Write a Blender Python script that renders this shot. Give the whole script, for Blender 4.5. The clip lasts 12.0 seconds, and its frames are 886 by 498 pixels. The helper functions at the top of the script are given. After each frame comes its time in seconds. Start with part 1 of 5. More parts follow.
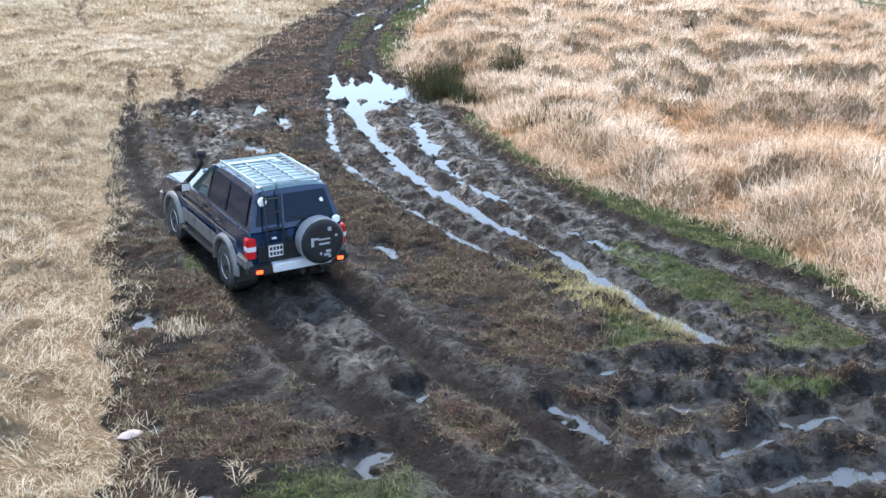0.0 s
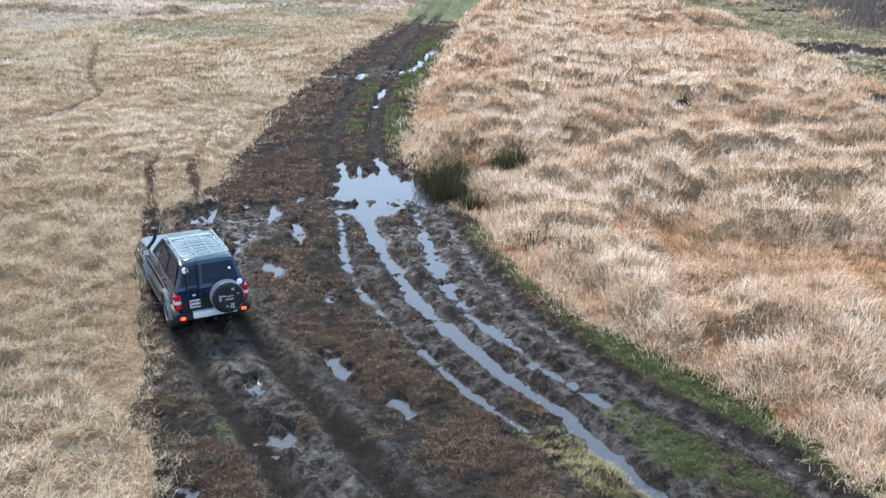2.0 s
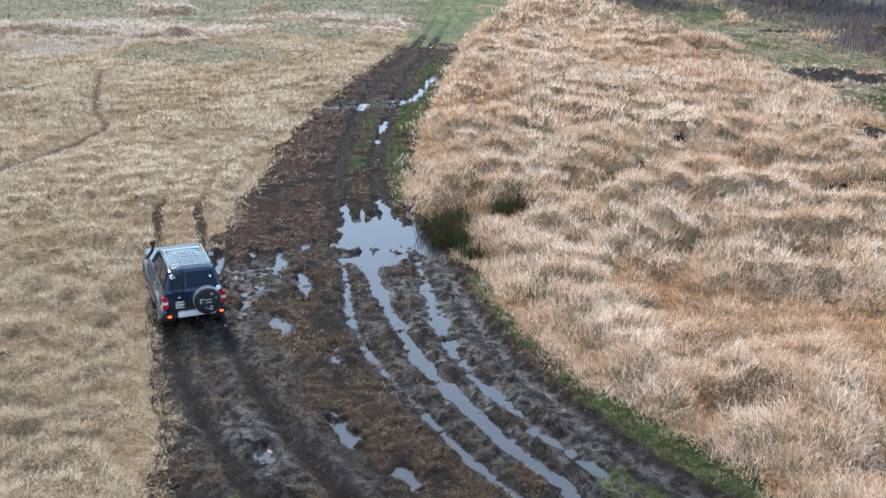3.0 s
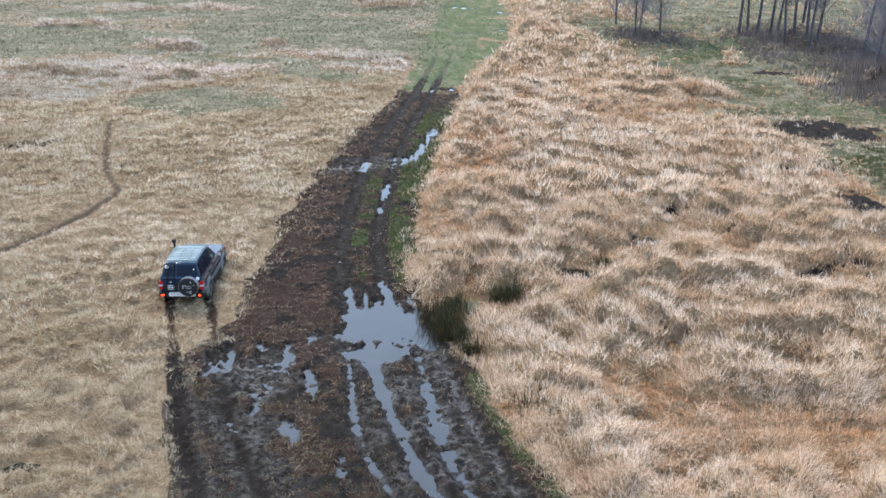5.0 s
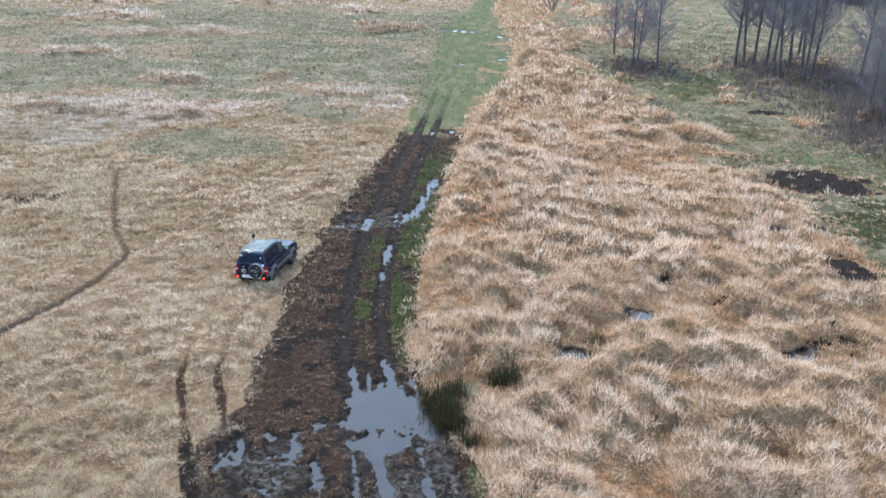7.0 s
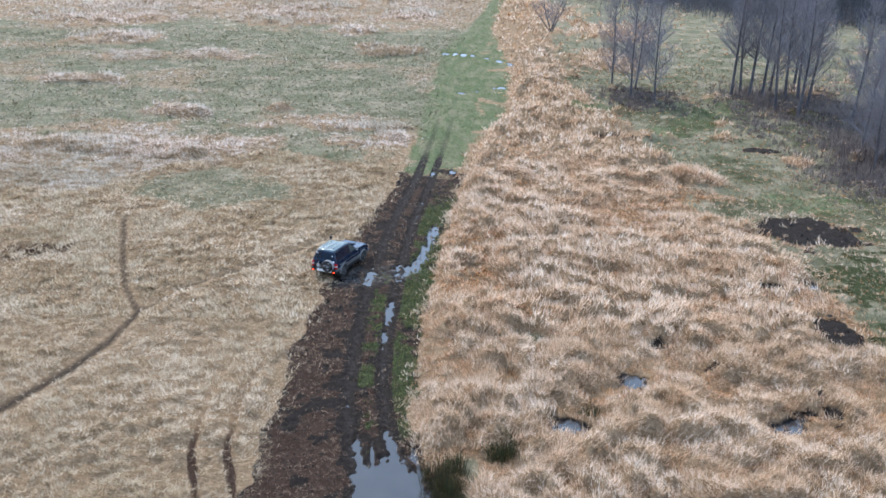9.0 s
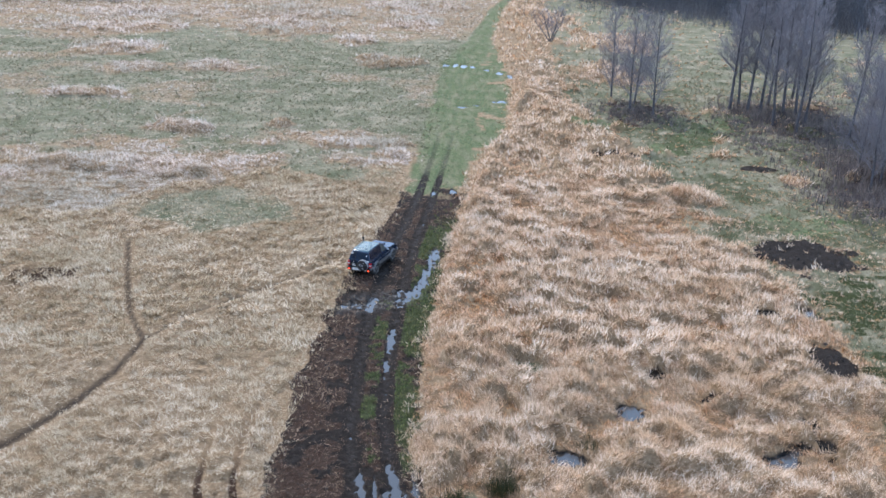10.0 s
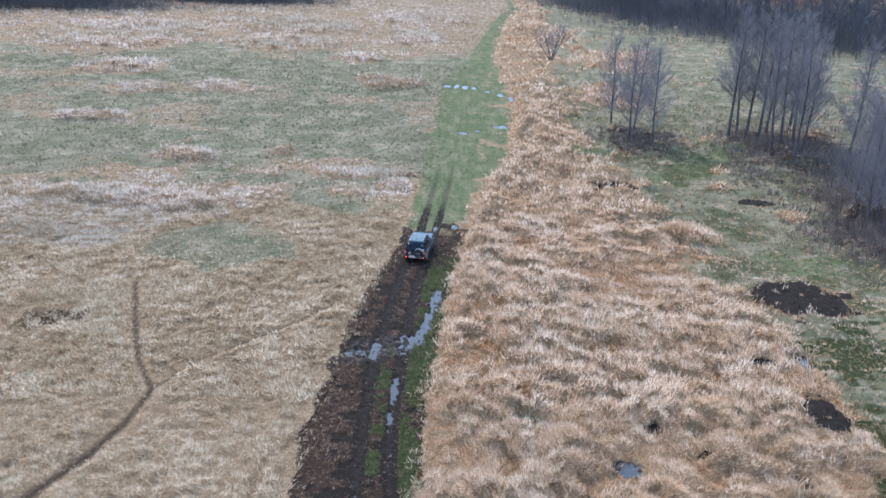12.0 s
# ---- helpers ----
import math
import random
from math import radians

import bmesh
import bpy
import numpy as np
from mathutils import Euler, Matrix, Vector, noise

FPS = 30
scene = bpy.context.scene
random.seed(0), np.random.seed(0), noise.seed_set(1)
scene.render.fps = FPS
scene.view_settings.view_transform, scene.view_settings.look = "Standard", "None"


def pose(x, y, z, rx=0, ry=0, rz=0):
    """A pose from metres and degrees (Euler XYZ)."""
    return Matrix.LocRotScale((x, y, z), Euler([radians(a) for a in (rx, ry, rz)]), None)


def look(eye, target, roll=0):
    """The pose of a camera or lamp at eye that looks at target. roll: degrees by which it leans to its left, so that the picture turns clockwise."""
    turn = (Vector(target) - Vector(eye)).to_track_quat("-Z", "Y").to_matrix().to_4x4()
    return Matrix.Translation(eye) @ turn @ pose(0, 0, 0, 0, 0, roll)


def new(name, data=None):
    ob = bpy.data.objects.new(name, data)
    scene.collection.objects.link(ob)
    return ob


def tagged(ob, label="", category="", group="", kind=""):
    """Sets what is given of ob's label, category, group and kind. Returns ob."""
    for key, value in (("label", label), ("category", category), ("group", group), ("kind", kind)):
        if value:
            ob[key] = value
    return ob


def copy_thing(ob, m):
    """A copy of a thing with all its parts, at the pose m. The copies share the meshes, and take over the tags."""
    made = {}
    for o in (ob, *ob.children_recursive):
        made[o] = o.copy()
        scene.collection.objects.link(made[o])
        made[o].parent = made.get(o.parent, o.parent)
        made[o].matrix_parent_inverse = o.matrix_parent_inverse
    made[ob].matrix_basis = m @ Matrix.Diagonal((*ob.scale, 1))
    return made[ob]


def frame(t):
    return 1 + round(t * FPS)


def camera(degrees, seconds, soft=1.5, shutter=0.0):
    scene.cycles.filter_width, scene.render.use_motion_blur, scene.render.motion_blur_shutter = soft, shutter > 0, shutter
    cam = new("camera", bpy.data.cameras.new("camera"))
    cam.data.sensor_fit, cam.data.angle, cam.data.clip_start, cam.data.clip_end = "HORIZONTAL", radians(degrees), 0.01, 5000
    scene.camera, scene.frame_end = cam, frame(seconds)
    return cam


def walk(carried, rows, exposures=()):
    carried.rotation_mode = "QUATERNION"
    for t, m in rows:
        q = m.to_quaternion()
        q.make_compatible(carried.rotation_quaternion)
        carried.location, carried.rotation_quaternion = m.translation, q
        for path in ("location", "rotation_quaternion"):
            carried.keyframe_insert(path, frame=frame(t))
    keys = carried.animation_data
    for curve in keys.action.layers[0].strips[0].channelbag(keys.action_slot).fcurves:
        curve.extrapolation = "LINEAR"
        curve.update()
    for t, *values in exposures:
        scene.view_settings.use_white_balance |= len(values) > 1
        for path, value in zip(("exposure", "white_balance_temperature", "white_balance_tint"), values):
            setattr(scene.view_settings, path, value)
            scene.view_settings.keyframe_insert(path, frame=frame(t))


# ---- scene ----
cam = camera(47.81, 12.0, soft=1.5)
PATH = [
    (0.0, 0.000, -0.000, 6.552, 70.523, -0.217, 0.173),
    (0.5, -0.090, -0.129, 7.427, 70.496, -0.354, 0.078),
    (1.0, -0.189, -0.248, 8.369, 70.497, -0.481, 0.028),
    (1.5, -0.288, -0.361, 9.346, 70.475, -0.565, 0.003),
    (2.0, -0.390, -0.484, 10.311, 70.503, -0.602, -0.051),
    (2.5, -0.464, -0.621, 11.249, 70.529, -0.623, -0.097),
    (3.0, -0.525, -0.751, 12.179, 70.555, -0.653, -0.135),
    (5.0, -0.629, -1.285, 16.194, 70.511, -1.079, -0.052),
    (5.5, -0.668, -1.358, 17.226, 70.484, -1.176, -0.044),
    (6.0, -0.721, -1.409, 18.284, 70.426, -1.278, -0.031),
    (6.5, -0.785, -1.472, 19.345, 70.356, -1.382, -0.031),
    (7.0, -0.851, -1.549, 20.403, 70.282, -1.481, -0.035),
    (9.0, -1.125, -1.901, 24.583, 70.094, -1.818, -0.032),
    (9.5, -1.217, -1.992, 25.622, 70.056, -1.911, -0.034),
    (10.0, -1.328, -2.078, 26.648, 70.007, -1.989, -0.039),
    (10.5, -1.450, -2.135, 27.646, 69.986, -2.097, -0.011),
    (11.0, -1.573, -2.159, 28.608, 69.958, -2.198, -0.006),
    (11.5, -1.682, -2.149, 29.524, 69.964, -2.294, -0.000),
    (12.0, -1.769, -2.140, 30.369, 69.846, -2.399, -0.000),
]
walk(cam, [(t, pose(x, y, z, rx, ry, rz)) for t, x, y, z, rx, ry, rz in PATH],
     exposures=[(0.0, 1.10, 6380, 10), (2.5, 0.72, 6500, 10), (5.5, 0.58, 6420, 10), (9.0, 0.54, 6230, 11), (12.0, 0.49, 5950, 13)])

# ---- light: an overcast winter sky with a veiled sun ----
world = bpy.data.worlds.new("overcast_sky")
scene.world = world
world.use_nodes = True
wn = world.node_tree
sky = wn.nodes.new("ShaderNodeTexSky")
sky.sky_type = "NISHITA"
sky.sun_disc = False
sky.sun_elevation, sky.sun_rotation = radians(46), radians(-28)
sky.dust_density, sky.air_density = 1.5, 1.4
veil = wn.nodes.new("ShaderNodeMix")
veil.data_type = "RGBA"
veil.inputs["Factor"].default_value = 0.75
veil.inputs["B"].default_value = (7.0, 9.6, 13.6, 1)
wn.links.new(sky.outputs[0], veil.inputs["A"])
wn.links.new(veil.outputs["Result"], wn.nodes["Background"].inputs["Color"])
wn.nodes["Background"].inputs["Strength"].default_value = 0.12
sun = new("sun", bpy.data.lights.new("sun", "SUN"))
sun.data.energy, sun.data.angle, sun.data.color = 2.7, radians(10), (1.0, 0.88, 0.73)
sun.matrix_world = look((-19.6, 36.9, 43.3), (0, 0, 0))


# ---- materials ----
def material(name, rough=0.8, metal=0.0, spec=0.5):
    m = bpy.data.materials.new(name)
    m.use_nodes = True
    b = m.node_tree.nodes["Principled BSDF"]
    b.inputs["Roughness"].default_value = rough
    b.inputs["Metallic"].default_value = metal
    b.inputs["Specular IOR Level"].default_value = spec
    return m, m.node_tree, b


def put(tree, kind, **values):
    n = tree.nodes.new(kind)
    for k, v in values.items():
        n.inputs[k.replace("_", " ")].default_value = v
    return n


def place(tree, scale=(1, 1, 1)):
    g = tree.nodes.new("ShaderNodeNewGeometry")
    m = tree.nodes.new("ShaderNodeMapping")
    m.inputs["Scale"].default_value = scale
    tree.links.new(g.outputs["Position"], m.inputs["Vector"])
    return m.outputs[0]


def own_place(tree):
    return tree.nodes.new("ShaderNodeTexCoord").outputs["Object"]


def grain(tree, where, scale, detail=5.0, rough=0.6):
    n = put(tree, "ShaderNodeTexNoise", Scale=scale, Detail=detail, Roughness=rough)
    tree.links.new(where, n.inputs["Vector"])
    return n.outputs["Fac"]


def ramp(tree, value, *stops):
    r = tree.nodes.new("ShaderNodeValToRGB")
    els = r.color_ramp.elements
    while len(els) < len(stops):
        els.new(0.5)
    for e, (p, c) in zip(els, stops):
        e.position = p
        e.color = (*c, 1) if len(c) == 3 else c
    tree.links.new(value, r.inputs[0])
    return r.outputs["Color"]


def mixed(tree, fac, a, b):
    n = tree.nodes.new("ShaderNodeMix")
    n.data_type = "RGBA"
    for sock, v in (("Factor", fac), ("A", a), ("B", b)):
        if isinstance(v, (tuple, float, int)):
            n.inputs[sock].default_value = (*v, 1) if isinstance(v, tuple) else v
        else:
            tree.links.new(v, n.inputs[sock])
    return n.outputs["Result"]


def calc(tree, op, a, b, c=None):
    n = tree.nodes.new("ShaderNodeMath")
    n.operation = op
    n.use_clamp = op in ("MULTIPLY_ADD", "ADD", "SUBTRACT")
    for i, v in enumerate((a, b, c)):
        if v is None:
            continue
        if isinstance(v, (float, int)):
            n.inputs[i].default_value = v
        else:
            tree.links.new(v, n.inputs[i])
    return n.outputs[0]


def relief(tree, bsdf, height, strength=0.4, dist=0.02):
    n = put(tree, "ShaderNodeBump", Strength=strength, Distance=dist)
    tree.links.new(height, n.inputs["Height"])
    tree.links.new(n.outputs[0], bsdf.inputs["Normal"])


def layer(tree, name):
    a = tree.nodes.new("ShaderNodeAttribute")
    a.attribute_name = name
    return a.outputs["Fac"]


def simple(name, color, rough=0.6, metal=0.0, dirt=0.35, dirt_color=(0.05, 0.038, 0.028), coat=0.0, scale=9.0):
    """A paint, plastic or metal with specks of dried mud."""
    m, t, b = material(name, rough, metal)
    w = own_place(t)
    f = grain(t, w, scale, 6, 0.7)
    k = ramp(t, f, (0.52, (0, 0, 0)), (0.72, (dirt,) * 3))
    fine = grain(t, w, scale * 9, 3)
    c0 = mixed(t, fine, tuple(0.88 * v for v in color), tuple(min(1, 1.1 * v) for v in color))
    t.links.new(mixed(t, k, c0, dirt_color), b.inputs["Base Color"])
    t.links.new(mixed(t, k, (rough,) * 3, (0.85,) * 3), b.inputs["Roughness"])
    b.inputs["Coat Weight"].default_value = coat
    return m


def ground_material():
    m, t, b = material("field_ground")
    w = place(t)
    n1, n2, n3 = grain(t, w, 0.35, 6), grain(t, w, 2.6, 6, 0.65), grain(t, w, 16, 6, 0.75)
    film = grain(t, w, 3.2, 8, 0.78)
    streak = grain(t, place(t, (1.6, 6.0, 1.0)), 1.6, 6, 0.75)
    thatch = mixed(t, ramp(t, n2, (0.3, (0, 0, 0)), (0.7, (1, 1, 1))), (0.27, 0.183, 0.105), (0.53, 0.385, 0.250))
    thatch = mixed(t, ramp(t, n3, (0.40, (0, 0, 0)), (0.60, (1, 1, 1))), mixed(t, 0.6, thatch, (0.14, 0.090, 0.050)), thatch)
    thatch = mixed(t, ramp(t, streak, (0.40, (0.7,) * 3), (0.56, (0, 0, 0))), thatch, (0.15, 0.100, 0.058))
    mud = mixed(t, ramp(t, n2, (0.32, (0, 0, 0)), (0.68, (1, 1, 1))), (0.007, 0.0056, 0.0050), (0.026, 0.0205, 0.0175))
    mud = mixed(t, ramp(t, n3, (0.42, (0, 0, 0)), (0.72, (1, 1, 1))), mud, (0.036, 0.026, 0.020))
    mud = mixed(t, calc(t, "MULTIPLY", layer(t, "wet"), 0.5), mud, (0.009, 0.008, 0.0078))
    litter = mixed(t, ramp(t, n3, (0.35, (0, 0, 0)), (0.65, (1, 1, 1))), (0.010, 0.0062, 0.005), (0.092, 0.053, 0.036))
    litter = mixed(t, ramp(t, film, (0.50, (0, 0, 0)), (0.66, (0.35,) * 3)), litter, (0.055, 0.050, 0.026))
    green = mixed(t, ramp(t, n3, (0.3, (0, 0, 0)), (0.7, (1, 1, 1))), (0.065, 0.068, 0.038), (0.215, 0.205, 0.130))
    green = mixed(t, ramp(t, n1, (0.40, (0, 0, 0)), (0.66, (0.7,) * 3)), green, (0.36, 0.30, 0.215))
    green = mixed(t, ramp(t, grain(t, w, 0.16, 7, 0.7), (0.38, (0.55,) * 3), (0.54, (0, 0, 0))), green, mixed(t, n2, (0.050, 0.060, 0.030), (0.125, 0.135, 0.068)))
    turf = mixed(t, ramp(t, n3, (0.35, (0, 0, 0)), (0.65, (1, 1, 1))), (0.016, 0.018, 0.009), (0.070, 0.082, 0.030))
    lane = mixed(t, ramp(t, n2, (0.3, (0, 0, 0)), (0.7, (1, 1, 1))), (0.050, 0.074, 0.032), (0.165, 0.185, 0.092))
    lane = mixed(t, ramp(t, grain(t, place(t, (1.0, 0.35, 1.0)), 0.55, 7, 0.7), (0.46, (0, 0, 0)), (0.66, (0.65,) * 3)), lane, (0.27, 0.225, 0.15))

    def edge(name, soft=0.5):
        a = calc(t, "ADD", layer(t, name), calc(t, "MULTIPLY", calc(t, "SUBTRACT", n3, 0.25), soft))
        return ramp(t, a, (0.5, (0, 0, 0)), (0.75, (1, 1, 1)))

    c = mixed(t, edge("green"), thatch, green)
    c = mixed(t, edge("lane"), c, lane)
    c = mixed(t, edge("mud"), c, mud)
    c = mixed(t, edge("litter"), c, litter)
    c = mixed(t, edge("turf", 1.0), c, turf)
    t.links.new(c, b.inputs["Base Color"])
    # a film of water lies on the churned mud in ragged patches
    soaked = calc(t, "MULTIPLY", calc(t, "MULTIPLY", layer(t, "mud"), layer(t, "wet")), ramp(t, film, (0.43, (0.11,) * 3), (0.57, (1, 1, 1))))
    t.links.new(mixed(t, soaked, (0.95,) * 3, (0.22,) * 3), b.inputs["Roughness"])
    t.links.new(mixed(t, soaked, (0.08,) * 3, (0.62,) * 3), b.inputs["Specular IOR Level"])
    rise = calc(t, "ADD", calc(t, "MULTIPLY", n3, 0.6), calc(t, "MULTIPLY", n2, 0.4))
    n = put(t, "ShaderNodeBump", Distance=0.16)
    t.links.new(rise, n.inputs["Height"])
    t.links.new(mixed(t, soaked, (1.0,) * 3, (0.42,) * 3), n.inputs["Strength"])
    t.links.new(n.outputs[0], b.inputs["Normal"])
    return m


def water_material():
    m, t, b = material("puddle_water", 0.04)
    w = place(t)
    b.inputs["IOR"].default_value = 1.42
    b.inputs["Specular IOR Level"].default_value = 1.0
    silt = grain(t, w, 0.9, 5)
    t.links.new(mixed(t, silt, (0.014, 0.014, 0.015), (0.045, 0.043, 0.042)), b.inputs["Base Color"])
    relief(t, b, grain(t, w, 5.0, 2), 0.05, 0.01)
    return m


def blade_material(name, dark, mid, pale, warm, big=0.12, rough=0.75):
    """Dry or green blades: each one a little different, in drifts some metres across."""
    m, t, b = material(name, rough, 0, 0.25)
    w = place(t)
    g = t.nodes.new("ShaderNodeNewGeometry")
    c = ramp(t, g.outputs["Random Per Island"], (0.06, dark), (0.5, mid), (1.0, pale))
    k = ramp(t, grain(t, w, big, 5, 0.6), (0.44, (0, 0, 0)), (0.64, (0.75,) * 3))
    c = mixed(t, k, c, mixed(t, g.outputs["Random Per Island"], tuple(0.55 * v for v in warm), warm))
    t.links.new(c, b.inputs["Base Color"])
    thin = t.nodes.new("ShaderNodeBsdfTranslucent")
    t.links.new(c, thin.inputs["Color"])
    both = t.nodes.new("ShaderNodeMixShader")
    both.inputs[0].default_value = 0.3
    t.links.new(b.outputs[0], both.inputs[1])
    t.links.new(thin.outputs[0], both.inputs[2])
    t.links.new(both.outputs[0], t.nodes["Material Output"].inputs["Surface"])
    return m


def stand_material(name, stems, crest_tones, drift, big=0.16):
    """Dry standing grass: ochre blades low in the heap, pale ones on its crests, each blade a little different."""
    m, t, b = material(name, 0.8, 0, 0.2)
    w = place(t)
    g = t.nodes.new("ShaderNodeNewGeometry")
    one = g.outputs["Random Per Island"]
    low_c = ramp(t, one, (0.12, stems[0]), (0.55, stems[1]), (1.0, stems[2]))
    high_c = ramp(t, one, (0.12, crest_tones[0]), (0.45, crest_tones[1]), (1.0, crest_tones[2]))
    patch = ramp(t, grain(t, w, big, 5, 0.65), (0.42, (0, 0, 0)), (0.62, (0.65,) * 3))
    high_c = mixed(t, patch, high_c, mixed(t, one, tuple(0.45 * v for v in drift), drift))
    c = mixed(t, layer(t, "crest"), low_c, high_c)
    t.links.new(c, b.inputs["Base Color"])
    thin = t.nodes.new("ShaderNodeBsdfTranslucent")
    t.links.new(c, thin.inputs["Color"])
    both = t.nodes.new("ShaderNodeMixShader")
    both.inputs[0].default_value = 0.3
    t.links.new(b.outputs[0], both.inputs[1])
    t.links.new(thin.outputs[0], both.inputs[2])
    t.links.new(both.outputs[0], t.nodes["Material Output"].inputs["Surface"])
    return m


def bark_material(name, a, c):
    m, t, b = material(name, 0.9, 0, 0.2)
    w = place(t, (1, 1, 0.25))
    t.links.new(mixed(t, ramp(t, grain(t, w, 6, 6), (0.35, (0, 0, 0)), (0.7, (1, 1, 1))), a, c), b.inputs["Base Color"])
    relief(t, b, grain(t, w, 20, 5), 0.5, 0.02)
    return m


def glow(name, color, power):
    m, t, b = material(name, 0.2)
    b.inputs["Base Color"].default_value = (*color, 1)
    b.inputs["Emission Color"].default_value = (*color, 1)
    b.inputs["Emission Strength"].default_value = power
    return m


M_GROUND, M_WATER = ground_material(), water_material()
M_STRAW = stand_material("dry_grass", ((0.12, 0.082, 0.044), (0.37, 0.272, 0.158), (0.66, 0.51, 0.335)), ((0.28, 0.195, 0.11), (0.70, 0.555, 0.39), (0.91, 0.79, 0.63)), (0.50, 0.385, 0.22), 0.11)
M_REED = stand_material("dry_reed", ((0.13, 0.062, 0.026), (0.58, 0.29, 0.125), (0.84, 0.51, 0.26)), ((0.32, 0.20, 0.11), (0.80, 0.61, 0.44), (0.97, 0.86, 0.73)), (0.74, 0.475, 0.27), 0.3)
M_GREEN = blade_material("green_grass", (0.020, 0.032, 0.009), (0.070, 0.105, 0.027), (0.20, 0.22, 0.08), (0.24, 0.21, 0.09), 0.9)
M_OLIVE = blade_material("olive_grass", (0.030, 0.030, 0.012), (0.10, 0.095, 0.040), (0.30, 0.25, 0.13), (0.060, 0.075, 0.026), 0.7)
M_RUSH = blade_material("dark_rush", (0.014, 0.022, 0.008), (0.035, 0.048, 0.018), (0.11, 0.09, 0.04), (0.07, 0.045, 0.022), 0.8)
M_OLD = blade_material("trampled_litter", (0.014, 0.009, 0.007), (0.105, 0.061, 0.042), (0.54, 0.39, 0.27), (0.085, 0.048, 0.034), 0.5)
M_SEDGE = blade_material("yellow_sedge", (0.13, 0.10, 0.04), (0.38, 0.31, 0.14), (0.66, 0.56, 0.32), (0.26, 0.23, 0.09), 0.6)
M_BARK = bark_material("bark", (0.055, 0.052, 0.056), (0.15, 0.142, 0.150))
# bark for the far woods, with bluish distance haze put into its colour
M_HAZED_BARK = bark_material("haze_tinted_bark", (0.060, 0.062, 0.072), (0.14, 0.142, 0.160))
M_TWIG = bark_material("twigs", (0.16, 0.148, 0.158), (0.30, 0.275, 0.285))
# pinkish far grass, made paler and greyer to carry distance haze in its colour
M_HAZED_STRAW = stand_material("hazed_meadow_grass", ((0.15, 0.125, 0.07), (0.40, 0.33, 0.215), (0.66, 0.56, 0.41)), ((0.34, 0.26, 0.19), (0.76, 0.61, 0.51), (0.96, 0.85, 0.76)), (0.52, 0.46, 0.33), 0.045)
M_MEADOW = blade_material("meadow_grass", (0.075, 0.078, 0.040), (0.23, 0.215, 0.130), (0.56, 0.48, 0.35), (0.115, 0.135, 0.062), 0.09)
M_FAR_GREEN = blade_material("far_track_grass", (0.055, 0.085, 0.036), (0.15, 0.185, 0.085), (0.36, 0.35, 0.21), (0.42, 0.35, 0.24), 0.35)


# ---- the lie of the land ----
def soft_noise(x, y, size, seed=0):
    """Smooth noise between 0 and 1 with lumps of that size."""
    x, y = np.asarray(x, float) / size + 97.3 * seed, np.asarray(y, float) / size - 41.7 * seed
    i, j = np.floor(x).astype(np.int64), np.floor(y).astype(np.int64)
    u, v = x - i, y - j
    u, v = u * u * (3 - 2 * u), v * v * (3 - 2 * v)

    def h(a, b):
        n = (a * 374761393 + b * 668265263 + seed * 144665) & 0x7FFFFFFF
        n = ((n ^ (n >> 13)) * 1274126177) & 0x7FFFFFFF
        return ((n ^ (n >> 16)) & 0xFFFF) / 65535.0

    return (h(i, j) * (1 - u) + h(i + 1, j) * u) * (1 - v) + (h(i, j + 1) * (1 - u) + h(i + 1, j + 1) * u) * v


def rough_noise(x, y, size, seed=0, octaves=4):
    total, amount, out = 0, 1.0, 0
    for k in range(octaves):
        out = out + amount * soft_noise(x, y, size / 2 ** k, seed + k)
        total, amount = total + amount, amount * 0.55
    return out / total


def off_line(x, y, line):
    """Distance to a line of points on the ground."""
    best = np.full(np.shape(x), 1e9)
    for (ax, ay), (bx, by) in zip(line[:-1], line[1:]):
        dx, dy = bx - ax, by - ay
        k = np.clip(((x - ax) * dx + (y - ay) * dy) / (dx * dx + dy * dy), 0, 1)
        best = np.minimum(best, np.hypot(x - ax - k * dx, y - ay - k * dy))
    return best


def step(a, b, v):
    k = np.clip((v - a) / (b - a), 0, 1)
    return k * k * (3 - 2 * k)


LEFT_EDGE = [(-3.2, 4), (-3.6, 9.5), (-4.7, 12), (-5.4, 14.2), (-6.0, 16.7), (-7.1, 20), (-8.5, 24.4), (-9.4, 28.2), (-9.9, 32), (-9.0, 35.3),
             (-8.7, 41.8), (-8.7, 47.6), (-8.3, 55), (-7.4, 63), (-6.1, 72), (-4.7, 80), (-3.4, 99), (-1.6, 136), (-0.9, 157), (4.4, 186), (10.9, 236), (16.7, 266)]
RIGHT_EDGE = [(12, 4), (9.8, 9), (8.2, 14), (7.5, 16), (6.7, 18.3), (6.0, 19.6), (4.2, 22.1), (3.2, 23.6), (2.1, 26.4), (1.5, 29), (0.8, 32), (-0.9, 36.6), (-1.8, 39),
              (-1.9, 42), (-1.5, 51), (-1.3, 54), (-0.5, 66), (0.2, 72), (1.1, 81), (2.8, 96), (7.3, 113), (10.2, 146), (9.5, 165), (9, 186), (14, 236), (19, 266)]
MAIN_RUT = [(-3.1, 33.0), (-2.6, 30.5), (-2.0, 28), (-1.0, 24.6), (0.2, 22.1), (1.1, 20.2), (2.2, 18.6), (2.8, 17), (3.4, 15.7), (4.4, 14.1)]
LEFT_RUT = [(-3.9, 33), (-3.1, 27), (-2.4, 24.8), (-1.1, 22.1), (-0.3, 20.4), (0.5, 18.9), (1.6, 17.5)]
RIGHT_RUT = [(-1.2, 32.5), (-0.4, 27), (0.2, 24.1), (1.2, 22.1), (2.1, 20.4), (2.9, 19.3), (3.2, 18.8)]
